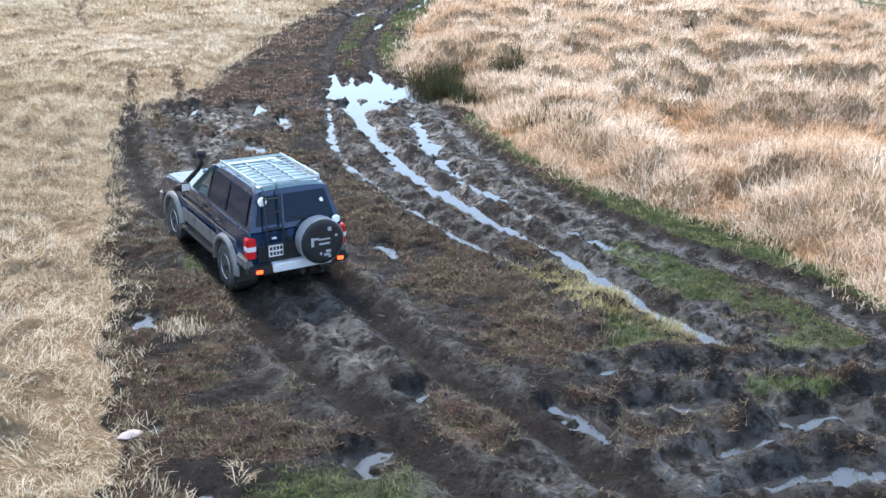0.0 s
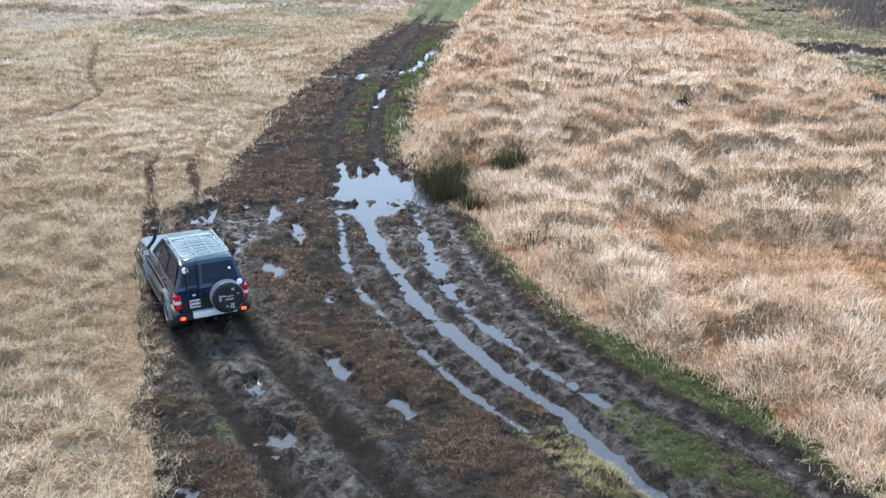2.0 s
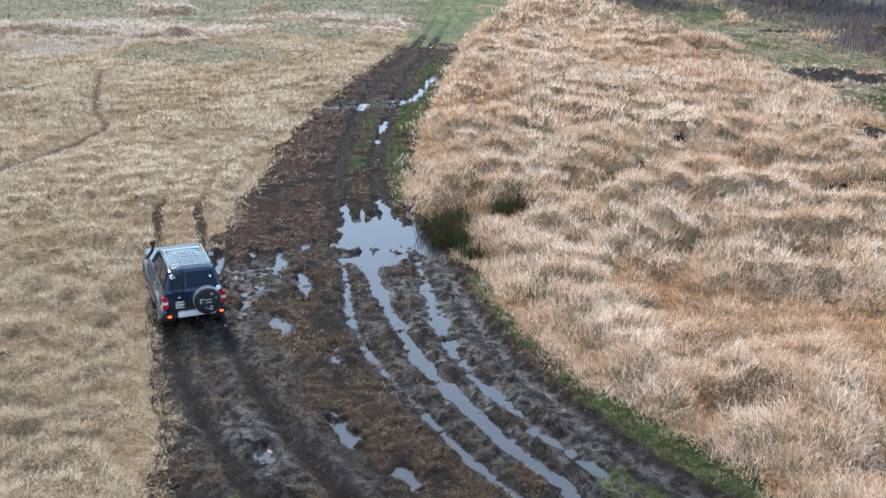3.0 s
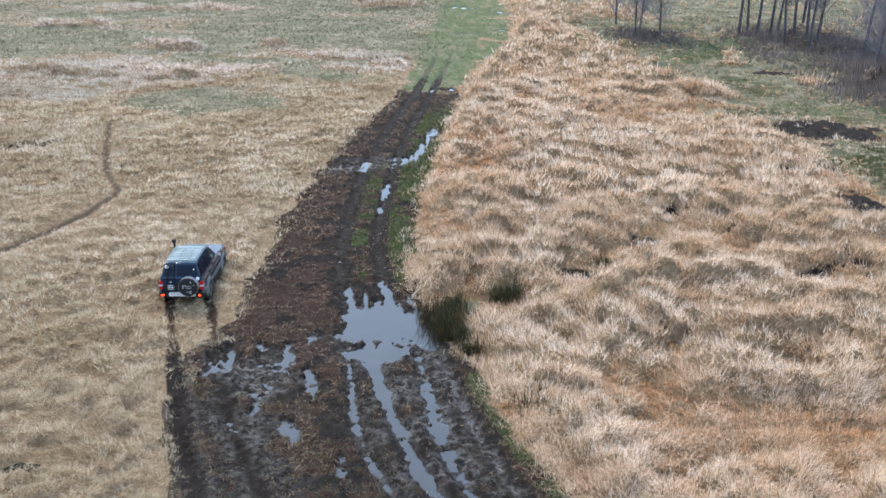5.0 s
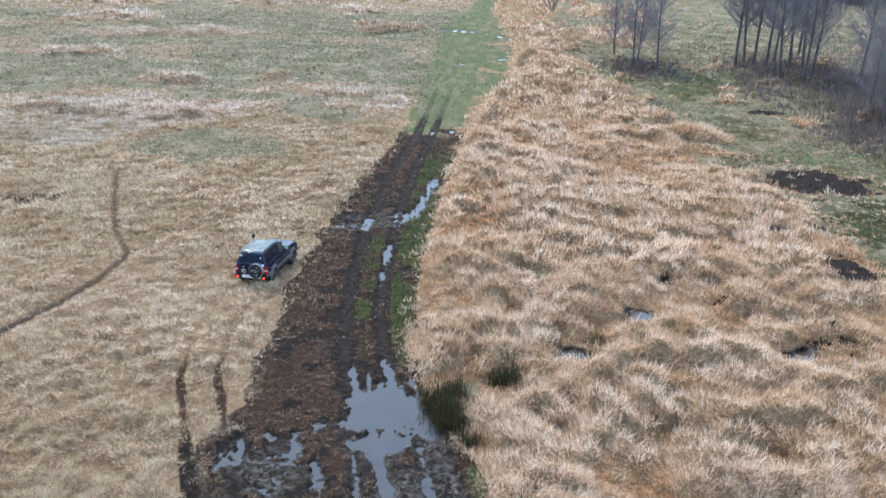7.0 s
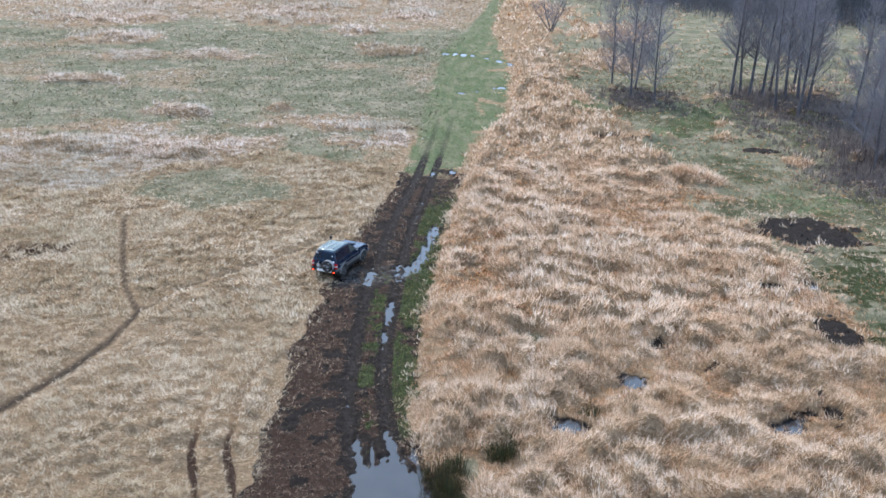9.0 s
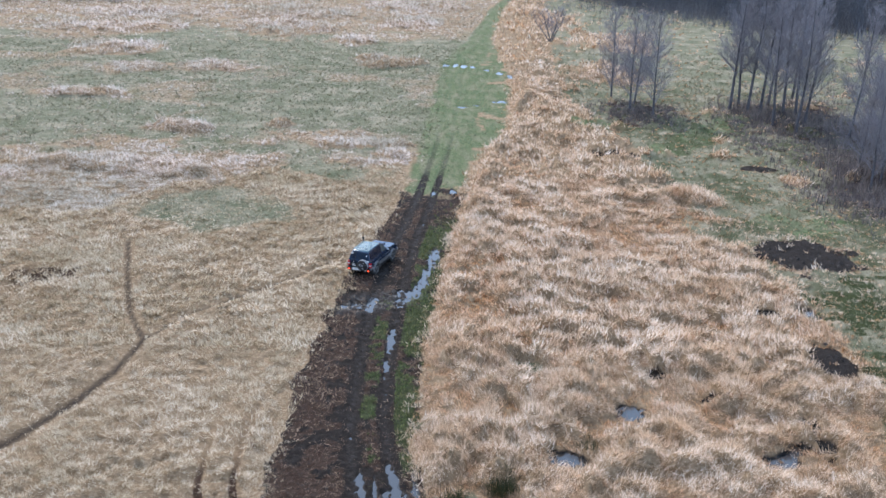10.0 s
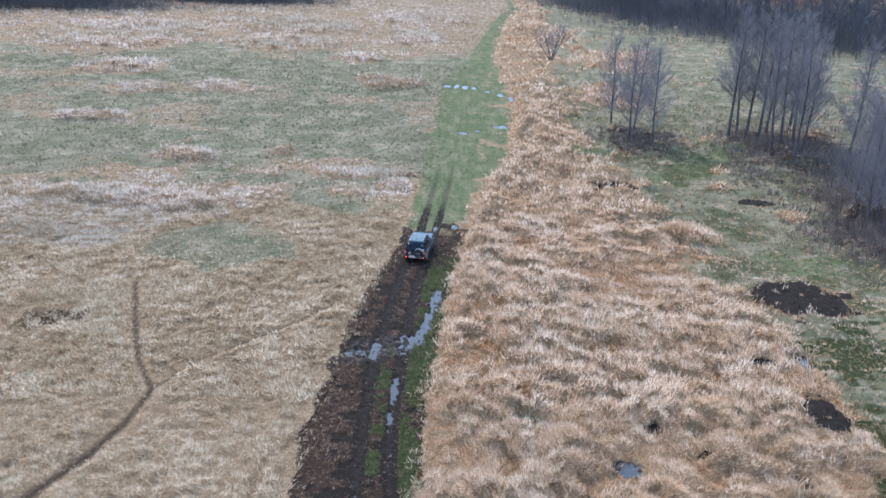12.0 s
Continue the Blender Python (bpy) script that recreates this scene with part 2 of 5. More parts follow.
OUTER_RUT = [(-0.6, 33), (0.2, 29.1), (1.6, 24.1), (2.7, 21.7), (3.7, 19.7), (5.0, 18.0), (6.2, 16.5), (7.0, 14.6), (8.0, 12)]
TRACK_LEFT = [(-4.2, 36.5), (-4.6, 38.5), (-5.2, 43.5), (-5.3, 50.8), (-5.1, 60.5), (-4.2, 71.3), (-2.6, 84.9), (-1.2, 102), (0.4, 125), (1.4, 155), (6, 186), (12, 236)]
TRACK_RIGHT = [(-2.5, 36.5), (-2.9, 39.2), (-3.5, 44.4), (-3.6, 49.8), (-3.3, 60.6), (-2.7, 70.5), (-1.2, 85), (0.3, 102), (1.9, 125), (3.0, 155), (7.6, 186), (13.6, 236)]
FOOTPATH = [(-24.6, 70.4), (-22.2, 62.1), (-20.5, 57), (-18.6, 53.2), (-19.1, 49), (-20.1, 45.3), (-21.7, 41.5), (-25, 36)]
SIDE_PATH = [(-18.6, 53.2), (-16.7, 57.3), (-14.3, 60.1), (-11.3, 63.6), (-8.8, 67.4)]
# the way of the car: where the middle of its rear axle goes, with its heading
DRIVE = [(0.0, -3.07, 17.0, 31.5), (0.5, -3.86, 18.33, 30.2), (1.0, -4.67, 19.75, 29.0), (1.5, -5.54, 21.4, 27.5), (2.0, -6.38, 23.14, 26.0), (2.5, -7.17, 25.05, 24.0), (3.0, -7.98, 27.2, 22.3),
         (5.0, -11.0, 37.7, 1.0), (5.5, -11.25, 40.62, -2.5), (6.0, -11.22, 43.7, -6.0), (6.5, -10.93, 46.7, -9.0), (7.0, -10.4, 49.6, -11.5),
         (9.0, -7.79, 60.5, -21.0), (9.5, -6.96, 63.1, -20.8), (10.0, -6.02, 65.75, -20.0), (10.5, -5.0, 68.6, -18.2), (11.0, -4.1, 71.7, -15.3), (11.5, -3.36, 74.8, -11.7), (12.0, -2.76, 77.9, -8.0)]
WHEEL_LEFT = [(2.3, 8.0), (1.4, 9.0), (0.4, 9.9), (-0.9, 11.6), (-1.8, 12.9), (-2.7, 14.3)] + [(x - 0.8 * math.cos(radians(a)), y - 0.8 * math.sin(radians(a))) for _, x, y, a in DRIVE[:15]]
WHEEL_RIGHT = [(3.9, 7.8), (3.1, 9.0), (2.2, 10), (1.0, 11.8), (0.1, 12.9), (-0.8, 14.5)] + [(x + 0.8 * math.cos(radians(a)), y + 0.8 * math.sin(radians(a))) for _, x, y, a in DRIVE[:15]]
CROSS_RUTS = [[(2.4, 13.3), (3.8, 13.2), (5.5, 13.5), (7.5, 13.0)], [(2.6, 10.2), (3.6, 11.0), (4.3, 11.4), (5.9, 12.5), (8, 13)], [(2.2, 9.4), (3.6, 10.3), (5.0, 10.5), (8.5, 10.2)],
              [(2.6, 12.1), (4.0, 12.3), (5.4, 11.6), (7.0, 11.2)]]
# pools: middle, half width, half length, turn, depth
POOLS = [(-2.6, 35.0, 1.75, 2.1, 0, 0.2), (-3.9, 34.4, 0.7, 0.9, 20, 0.2), (-1.0, 34.2, 0.6, 1.2, 10, 0.2), (-3.0, 32.6, 1.0, 1.0, 0, 0.2),
         (-5.0, 14.8, 0.35, 0.5, 20, 0.1), (1.9, 11.7, 0.30, 0.6, 40, 0.14), (3.0, 12.1, 0.30, 0.2, 0, 0.14), (-1.0, 10.8, 0.3, 0.3, 0, 0.1), (-0.4, 12.4, 0.3, 0.25, 0, 0.1), (-4.2, 38.0, 0.22, 1.6, 8, 0.18), (-3.55, 38.0, 0.12, 1.0, 5, 0.16), (-2.6, 38.2, 0.25, 1.8, 12, 0.18), (-1.6, 38.0, 0.15, 1.3, 10, 0.16),
         (-2.6, 20.4, 0.26, 0.95, 28, 0.13), (-3.5, 17.2, 0.35, 0.7, 25, 0.12), (-4.4, 19.4, 0.3, 0.35, 0, 0.1), (-1.2, 18.6, 0.25, 0.5, 28, 0.1), (-3.3, 24.6, 0.22, 0.7, 15, 0.1),
         (-5.4, 27.1, 0.2, 0.6, 10, 0.1), (-5.0, 30.1, 0.3, 1.1, 5, 0.12), (-6.5, 28.2, 0.25, 0.6, 0, 0.1), (-7.2, 33.0, 0.26, 0.7, 0, 0.12), (-6.1, 32.3, 0.32, 1.2, 3, 0.12),
         (-5.3, 33.8, 0.3, 0.6, 0, 0.12), (-8.2, 31.8, 0.3, 1.1, 0, 0.12), (-8.7, 31.1, 0.25, 0.8, 0, 0.1), (-5.0, 26.6, 0.2, 0.5, 0, 0.1),
         (-5.2, 60.0, 0.28, 1.5, 0, 0.14), (-6.4, 59.6, 0.9, 0.7, 0, 0.06), (-3.4, 61.5, 0.25, 1.4, 0, 0.14), (-2.2, 62.6, 0.45, 2.6, -18, 0.16), (-1.1, 69.0, 0.45, 3.0, -6, 0.15),
         (-3.6, 54.4, 0.25, 1.4, 0, 0.14), (-3.7, 50.6, 0.2, 1.0, 0, 0.12), (-1.6, 65.5, 0.4, 1.6, -10, 0.15), (-1.2, 86, 0.2, 0.9, 0, 0.12), (0.6, 87, 0.4, 0.9, 0, 0.12),
         (-3.75, 11.55, 0.16, 0.16, 0, 0.12), (-2.75, 9.75, 0.14, 0.2, 0, 0.12), (5.9, 41.2, 1.0, 0.8, 20, 0.2), (9.8, 45.9, 0.9, 0.8, 0, 0.2), (17.2, 41.9, 0.7, 1.7, -50, 0.2), (19.3, 42.6, 0.5, 1.0, 0, 0.2), (19.4, 45.1, 0.7, 0.9, 0, 0.2), (24.6, 60.6, 0.8, 0.9, 0, 0.2), (36.7, 121.7, 1.4, 1.6, 0, 0.3),
         (0.2, 156, 0.7, 1.4, 0, 0.2), (1.7, 156.2, 0.5, 1.5, 0, 0.2), (3.0, 155.6, 0.6, 1.7, 0, 0.2), (4.4, 155.4, 0.5, 1.3, 0, 0.2), (6.5, 153, 0.5, 1.2, 0, 0.2), (8.2, 150.5, 0.5, 1.5, 0, 0.2),
         (9.8, 148, 0.5, 2.2, 0, 0.2), (2.1, 124.8, 0.8, 0.6, 0, 0.2), (7.4, 129, 1.0, 0.7, 0, 0.2), (4, 126.2, 0.4, 0.5, 0, 0.2)]
BARE = [(28.2, 71.8, 4.2, 4.3), (23.2, 52.7, 1.7, 2.7), (18.6, 101, 1.9, 2.6), (15.9, 100.3, 0.9, 1.6), (-12.5, 24.0, 0.5, 0.5), (12, 50, 0.6, 0.5), (32.4, 97.8, 1.9, 1.4), (7.9, 47.8, 0.7, 0.5), (14.5, 47.3, 0.6, 0.5), (21.5, 59.5, 0.9, 0.9)]
GREEN_PATCHES = [(0.9, 37, 0.4, 1.0), (4.6, 50.6, 0.8, 0.6), (30, 84, 9, 12), (27, 108, 6, 7), (33, 63, 6, 7), (38, 104, 6, 8), (33, 145, 14, 26), (-20, 80, 6, 5), (-40, 110, 22, 14), (-14, 118, 14, 22), (-10, 92, 6, 4),
                 (38, 66, 5, 7), (-34, 168, 30, 14), (21, 160, 7, 20)]
# where the reeds give way to short meadow
DRY_EDGE = [(21.5, 40), (22.8, 46), (23.6, 56), (22.6, 62), (21.4, 68), (19.4, 76), (18.5, 86), (18.5, 98), (16.5, 112), (14.5, 130), (16, 170), (24, 260)]
# a green ditch by the trees, and damp green hollows
DITCH = [(24.4, 104.7), (29.1, 111.2), (36.7, 121.7)]
DAMP = [(28.5, 61.5, 5.5, 2.4), (31, 80, 6, 2.8), (34, 66, 4, 4), (17, 113, 3, 4), (4.6, 50.8, 0.9, 0.7), (29, 46, 4, 4), (21, 264, 7, 3)]
WATER_LEVEL = -0.075


def edge_x(line, y):
    up = sorted(line, key=lambda p: p[1])
    return np.interp(y, [p[1] for p in up], [p[0] for p in up])


def blob(x, y, cx, cy, rx, ry, turn=0.0):
    c, s = math.cos(radians(turn)), math.sin(radians(turn))
    dx, dy = x - cx, y - cy
    return np.hypot((c * dx + s * dy) / rx, (-s * dx + c * dy) / ry)


# the lie of the laid-over reeds: crests run this way
LAY = (math.cos(radians(-56)), math.sin(radians(-56)))
# stands of taller pale reed in the short far meadow: middle, half width, half length
STANDS = [(-29.4, 107.5, 4.6, 2.6), (-36, 92, 9, 3.2), (-27, 90, 5, 3.0), (-34.5, 146.5, 6, 4.5), (-45.5, 145, 5, 4), (-9, 103, 5.5, 2.2), (-5.5, 99, 2.6, 3.0), (-8, 155.5, 7, 5), (-16.5, 176, 4, 5),
          (-19, 101.6, 2.0, 1.6), (-19, 110.5, 2.2, 1.2), (-52, 160, 8, 7), (-60, 185, 14, 12), (-30, 190, 12, 10), (-33, 214, 16, 12), (-8, 205, 8, 12), (-6, 235, 12, 14), (-62, 205, 14, 10), (-46, 124, 8, 3),
          (22.4, 86.3, 2.8, 2.6), (34.6, 94.2, 1.9, 1.9), (19.9, 70.0, 3.6, 3.4), (24.2, 57.0, 1.5, 1.6), (22.6, 47.0, 1.6, 2.0), (20.5, 92.5, 2.6, 2.0), (29.5, 102, 1.6, 1.4), (31, 108.5, 1.5, 2.0), (24, 150, 6, 9), (30, 185, 9, 16), (22, 215, 9, 16)]


def stands(x, y):
    """How far a place lies inside a stand of taller reed."""
    out = np.zeros(np.shape(x))
    ragged = 1.5 * (rough_noise(x, y, 3.0, 141) - 0.5)
    for cx, cy, w, l in STANDS:
        out = np.maximum(out, 1 - step(0.45, 1.15, blob(x, y, cx, cy, w, l) + ragged))
    return out


def heap(x, y, side):
    """Height of the matted grass: long crests where the wind has laid the reeds, low tussocks on the other side."""
    x, y = np.asarray(x, float), np.asarray(y, float)
    bend, bow = 2.2 * (rough_noise(x, y, 5.0, 151, 3) - 0.5), 2.2 * (rough_noise(x, y, 5.0, 155, 3) - 0.5)
    a, c = (x + bend) * LAY[0] + (y + bow) * LAY[1], -(x + bend) * LAY[1] + (y + bow) * LAY[0]
    far_apart = 1 + 0.8 * step(60, 140, y)
    ridge = 1 - np.abs(2 * rough_noise(a / 1.8, c, 1.75, 161, 3) - 1)
    knob = rough_noise(x + bend, y + bow, 0.85, 165, 3)
    if side > 0:
        big = step(0.30, 0.62, rough_noise(x, y, 5.0, 169, 2))
        h = (0.3 + 0.7 * big) * (0.60 * step(0.48, 0.95, ridge) + 0.66 * step(0.40, 0.64, knob)) - 0.06
    else:
        tuss = rough_noise(x - bend, y + bow, 0.62, 171, 3)
        h = 0.17 * step(0.36, 0.70, tuss) + 0.10 * step(0.5, 0.95, ridge) + 0.08 * step(0.4, 0.65, knob) - 0.04
    if side < 0:
        h = h * (1 + 0.8 * (1 - step(32, 52, y)))
    return h * far_apart ** 0.5


def land(x, y):
    """Height and cover of the ground at arrays of places."""
    lx, rx = edge_x(LEFT_EDGE, y), edge_x(RIGHT_EDGE, y)
    wob = 1.5 * (rough_noise(x, y, 2.2, 3) - 0.5) + 0.4 * (rough_noise(x, y, 0.5, 4) - 0.5)
    inside = np.minimum(x - lx, rx - x) + wob
    near = step(-0.25, 0.25, inside)
    muddy = near * (1 - step(82, 90, y + 9 * (rough_noise(x, y, 2.5, 87) - 0.5)))
    n_big, n_mid, n_small = rough_noise(x, y, 7, 11), rough_noise(x, y, 1.1, 21), rough_noise(x, y, 0.30, 31, 3)
    crumb = np.abs(2 * rough_noise(x, y, 0.34, 35, 2) - 1)
    z = 0.10 * (n_big - 0.5) * (1 - muddy) + 0.05 + muddy * (0.15 * (n_mid - 0.52) + 0.16 * (n_small - 0.5) + 0.10 * (crumb - 0.30) + 0.01)
    driven = np.minimum(off_line(x, y, WHEEL_LEFT[:12]), off_line(x, y, WHEEL_RIGHT[:12]))
    smooth = np.exp(-(driven / 0.7) ** 4) * muddy * (1 - step(24, 28, y))
    z = z * (1 - 0.8 * smooth) + 0.05 * 0.8 * smooth
    z = z + 0.06 * np.exp(-(driven / 1.3) ** 4) * muddy * (1 - step(19, 23, y))
    soak = np.exp(-(off_line(x, y, MAIN_RUT) / 1.5) ** 2) + np.exp(-(off_line(x, y, RIGHT_RUT) / 0.8) ** 2)
    for c in CROSS_RUTS:
        soak = np.maximum(soak, np.exp(-(off_line(x, y, c) / 0.7) ** 2))
    soak = np.maximum(soak, 1.0 * np.exp(-(off_line(x, y, [(1.5, 9.5), (-0.5, 12.5), (-2.5, 16), (-5, 20), (-6.5, 25), (-7, 31)]) / 1.7) ** 2))
    soak = np.maximum(soak, np.exp(-(off_line(x, y, [(-7.2, 59), (-2.4, 61.5)]) / 1.3) ** 2))
    soak = np.clip(soak, 0, 1) * muddy * step(0.25, 0.55, rough_noise(x, y, 1.2, 45))
    z = z - 0.045 * soak + 0.13 * soak * (rough_noise(x, y, 0.42, 47, 2) - 0.5) + 0.08 * soak * (crumb - 0.3)
    wet = 0.10 + 0.8 * soak
    pressed = np.zeros_like(z)
    bare = np.zeros_like(z)
    lines = [(MAIN_RUT, 0.26, 0.25), (LEFT_RUT, 0.20, 0.17), (RIGHT_RUT, 0.25, 0.16), (OUTER_RUT, 0.30, 0.13), (TRACK_LEFT, 0.32, 0.12), (TRACK_RIGHT, 0.28, 0.12),
             (WHEEL_LEFT, 0.24, 0.12), (WHEEL_RIGHT, 0.24, 0.12)] + [(c, 0.22, 0.13) for c in CROSS_RUTS]
    shift = 0.5 * (rough_noise(x, y, 1.3, 41) - 0.5)
    for line, w, deep in lines:
        d = off_line(x, y, line) + 0.35 * shift
        here = np.exp(-(d / w) ** 2)
        bank = np.exp(-((d - 2.0 * w) / (0.8 * w)) ** 2)
        breaks = 0.45 + 0.8 * rough_noise(x, y, 2.2, 51 + len(line))
        if line in (WHEEL_LEFT, WHEEL_RIGHT, OUTER_RUT):
            breaks = 0.5 + 0.35 * (1 - step(20, 26, y))
        if line in (TRACK_LEFT, TRACK_RIGHT):
            breaks = breaks * 0.55
        fade = 1 - step(31, 36, y) if line in (WHEEL_LEFT, WHEEL_RIGHT) else 1.0
        breaks = breaks * (0.35 + 0.65 * fade)
        if line in (WHEEL_LEFT, WHEEL_RIGHT):
            breaks = breaks * (1 + 0.6 * (1 - step(20, 26, y))) * (1 - 0.35 * step(18, 22, y))
        z = z - deep * here * breaks + (0.8 if line in CROSS_RUTS else 0.75 if line in (WHEEL_LEFT, WHEEL_RIGHT) else 0.25) * deep * bank * (0.55 + 0.9 * n_small) * near
        if line in (WHEEL_LEFT, WHEEL_RIGHT):
            z = np.where((d < 0.6) & (y < 26), np.maximum(z, WATER_LEVEL + 0.012), z)
        if line is OUTER_RUT:
            z = np.where(d < 0.5, np.maximum(z, WATER_LEVEL + 0.012), z)
        reach = 1.5 * w if line not in (WHEEL_LEFT, WHEEL_RIGHT) else w * (1.5 - 0.5 * step(30, 34, y))
        bare = np.maximum(bare, fade * np.exp(-(d / reach) ** 4) * (1 - 0.5 * step(85, 95, y)))
        pressed = np.maximum(pressed, np.exp(-(d / (1.1 * w)) ** 4) * (1 - fade) * (1 - 0.8 * step(41, 50, y)) * (1 - step(54, 60, y)))
        if line in (WHEEL_LEFT, WHEEL_RIGHT):
            wet = np.maximum(wet * (1 - 0.8 * here * (y < 30)), 0.6 * bank * near * fade)
            continue
        wet = np.maximum(wet, here * fade * (0.25 if line in (TRACK_LEFT, TRACK_RIGHT) else 1.0))
    for px, py, w, l, turn, deep in POOLS:
        d = blob(x, y, px, py, w, l, turn) + 1.5 * (rough_noise(x, y, max(0.5, w), 61) - 0.5) + 0.7 * (n_small - 0.5)
        small = w * l < 2.2 and py < 90 and not 31.9 < py < 38.5 or px < -5
        d = d + (0.9 * (crumb - 0.35) if small else 0.35 * (crumb - 0.3))
        k = 1 - step(0.55 if small else 0.72, 1.35 if small else 1.25, d)
        floor = -0.03 - deep * (0.45 + 0.8 * (1 - np.clip(d, 0, 1)))
        z = z * (1 - k) + k * (floor + (0.22 * (crumb - 0.30) + 0.14 * (n_small - 0.5) if small else 0.10 * (n_small - 0.5)))
        wet = np.maximum(wet, k)
        bare = np.maximum(bare, k)
    path = np.minimum(off_line(x, y, FOOTPATH), off_line(x, y, SIDE_PATH) + 0.12)
    walked = np.exp(-((path + 0.3 * shift) / (0.50 + 0.25 * (1 - step(46, 54, y)))) ** 2)
    z = z - 0.06 * walked
    for cx, cy, w, l in BARE:
        d = blob(x, y, cx, cy, w, l) + 1.0 * (rough_noise(x, y, 1.5, 71) - 0.5)
        bare = np.maximum(bare, 1 - step(0.8, 1.1, d))
        z = z + (1 - step(0.6, 1.1, d)) * (0.06 + 0.16 * n_small)
    drier = edge_x(DRY_EDGE, y) + 5 * (rough_noise(x, y, 7, 83) - 0.5)
    yy = y + 9 * (rough_noise(x, y, 2.5, 87) - 0.5)
    lane = step(83, 90, yy) * step(-1.4, 2.0, inside) * (0.35 + 0.65 * step(0.3, 0.5, rough_noise(x, y, 3.0, 89) + 0.25 * step(3.5, 2.0, np.abs(x - 0.5 * (edge_x(TRACK_LEFT, y) + edge_x(TRACK_RIGHT, y))))))
    lane = np.maximum(lane, 1 - step(0.6, 1.5, off_line(x, y, DITCH) - 1.2 + 1.6 * (rough_noise(x, y, 2.0, 94) - 0.5)))
    hollow = np.zeros_like(z)
    for cx, cy, w, l in DAMP:
        hollow = np.maximum(hollow, 0.9 * (1 - step(0.5, 1.1, blob(x, y, cx, cy, w, l) + 1.6 * (rough_noise(x, y, 2.2, 96) - 0.5))))
    lane = np.maximum(lane, hollow * (y > 70))
    green = np.zeros_like(z)
    for cx, cy, w, l in GREEN_PATCHES:
        green = np.maximum(green, 0.75 * (1 - step(0.4, 1.3, blob(x, y, cx, cy, w, l) + 2.2 * (rough_noise(x, y, 6, 81) - 0.5))))
    tall = stands(x, y)
    beyond = step(88, 112, y + 26 * (rough_noise(x, y, 16, 82) - 0.5)) * (x < lx + 1.5)
    green = np.maximum(green, beyond * (0.45 + 0.5 * step(0.35, 0.6, rough_noise(x, y, 11, 84))) )
    green = np.maximum(green, 0.95 * step(0, 4, x - drier) * step(0.15, 0.42, rough_noise(x, y, 4, 85)) * step(38, 42, y))
    green = green * (1 - 0.95 * tall) * (1 - bare) * (1 - 0.55 * step(165, 205, y) * (x < lx))
    gn = rough_noise(x, y, 1.4, 91)
    open_left, open_right = step(0.1, 1.3, lx - x + wob), step(0.1, 1.5, x - rx + wob)
    cut = (1 - 0.85 * np.clip(green, 0, 1)) * (1 - walked) * (1 - 0.8 * pressed) * (1 - np.clip(1.3 * bare, 0, 1)) * (1 - step(230, 280, y))
    z = z + cut * (open_left * np.maximum(heap(x, y, -1), 0.6 * tall * (heap(x, y, 1) + 0.3)) + open_right * heap(x, y, 1))
    strip = step(0.4, 0.9, off_line(x, y, OUTER_RUT)) * near * step(0, 0.5, x - edge_x(OUTER_RUT, y) * 1.0) * (y < 31)
    verge = strip + near * (y < 21) * step(0.45, 0.8, off_line(x, y, OUTER_RUT)) * step(0.5, 0.9, off_line(x, y, MAIN_RUT)) * step(2.2, 2.8, x) * (y > 13.8) * (y < 19.5)
    crown = step(0.42, 0.58, rough_noise(x, y, 0.9, 97)) * np.exp(-((x - 0.5 * (edge_x(TRACK_LEFT, y) + edge_x(TRACK_RIGHT, y))) / 0.55) ** 4) * step(37.5, 40, y) * (1 - step(55, 64, y))
    shoulder = step(0.35, 0.7, x - edge_x(TRACK_RIGHT, y)) * near * step(38, 42, y) * (1 - step(70, 84, y)) * 0.9
    corner = 0.55 * (1 - step(0.4, 1.2, blob(x, y, -1.2, 9.6, 1.5, 1.0))) + (1 - step(0.5, 1.1, blob(x, y, -4.4, 17.4, 0.5, 0.8))) + (1 - step(0.5, 1.1, blob(x, y, 4.9, 12.5, 0.9, 0.3)))
    thicket = 0.9 * step(0.5, 3.0, x - drier) * (1 - step(60, 67, y)) * step(0.30, 0.48, rough_noise(x, y, 3.0, 98)) * (y > 36)
    thicket = np.maximum(thicket, 0.42 * step(1.5, 5, x - drier) * step(0.36, 0.56, rough_noise(x, y, 5.0, 105)) * (y > 60) * (1 - step(135, 160, y)))
    turf = np.clip(np.clip(verge, 0, 1) + crown + shoulder + corner + thicket + hollow * (y < 70), 0, 1) * (1 - bare) * step(0.26, 0.46, gn)
    island = (1 - step(0.5, 1.15, blob(x, y, 0.1, 17.6, 1.3, 4.2, 32))) + step(41, 44, y) * (1 - step(72, 80, y)) * step(0.2, 0.6, edge_x(TRACK_LEFT, y) - 0.35 - x)
    island = (island - 0.7 * soak) + (1 - step(0.5, 1.1, blob(x, y, -3.2, 12.0, 1.3, 3.2, 20))) + 0.9 * (1 - step(0.5, 1.1, blob(x, y, -4.3, 25.2, 1.3, 4.6, 20)))
    island = island + 0.9 * (1 - step(0.6, 1.2, np.minimum(blob(x, y, 47, 108, 11, 30), blob(x, y, 42, 88, 7, 8)) + 1.2 * (rough_noise(x, y, 6, 99) - 0.5))) + 0.9 * (1 - step(0.6, 1.2, blob(x, y, 24.5, 124, 6, 8) + 1.2 * (rough_noise(x, y, 4, 99) - 0.5))) + 0.9 * step(-4, 4, y - np.interp(x, [36, 44, 62, 92, 140], [292, 254, 240, 212, 218])) * (x > 30)
    near = np.maximum(near, step(20, 22, x) * (y > 80))
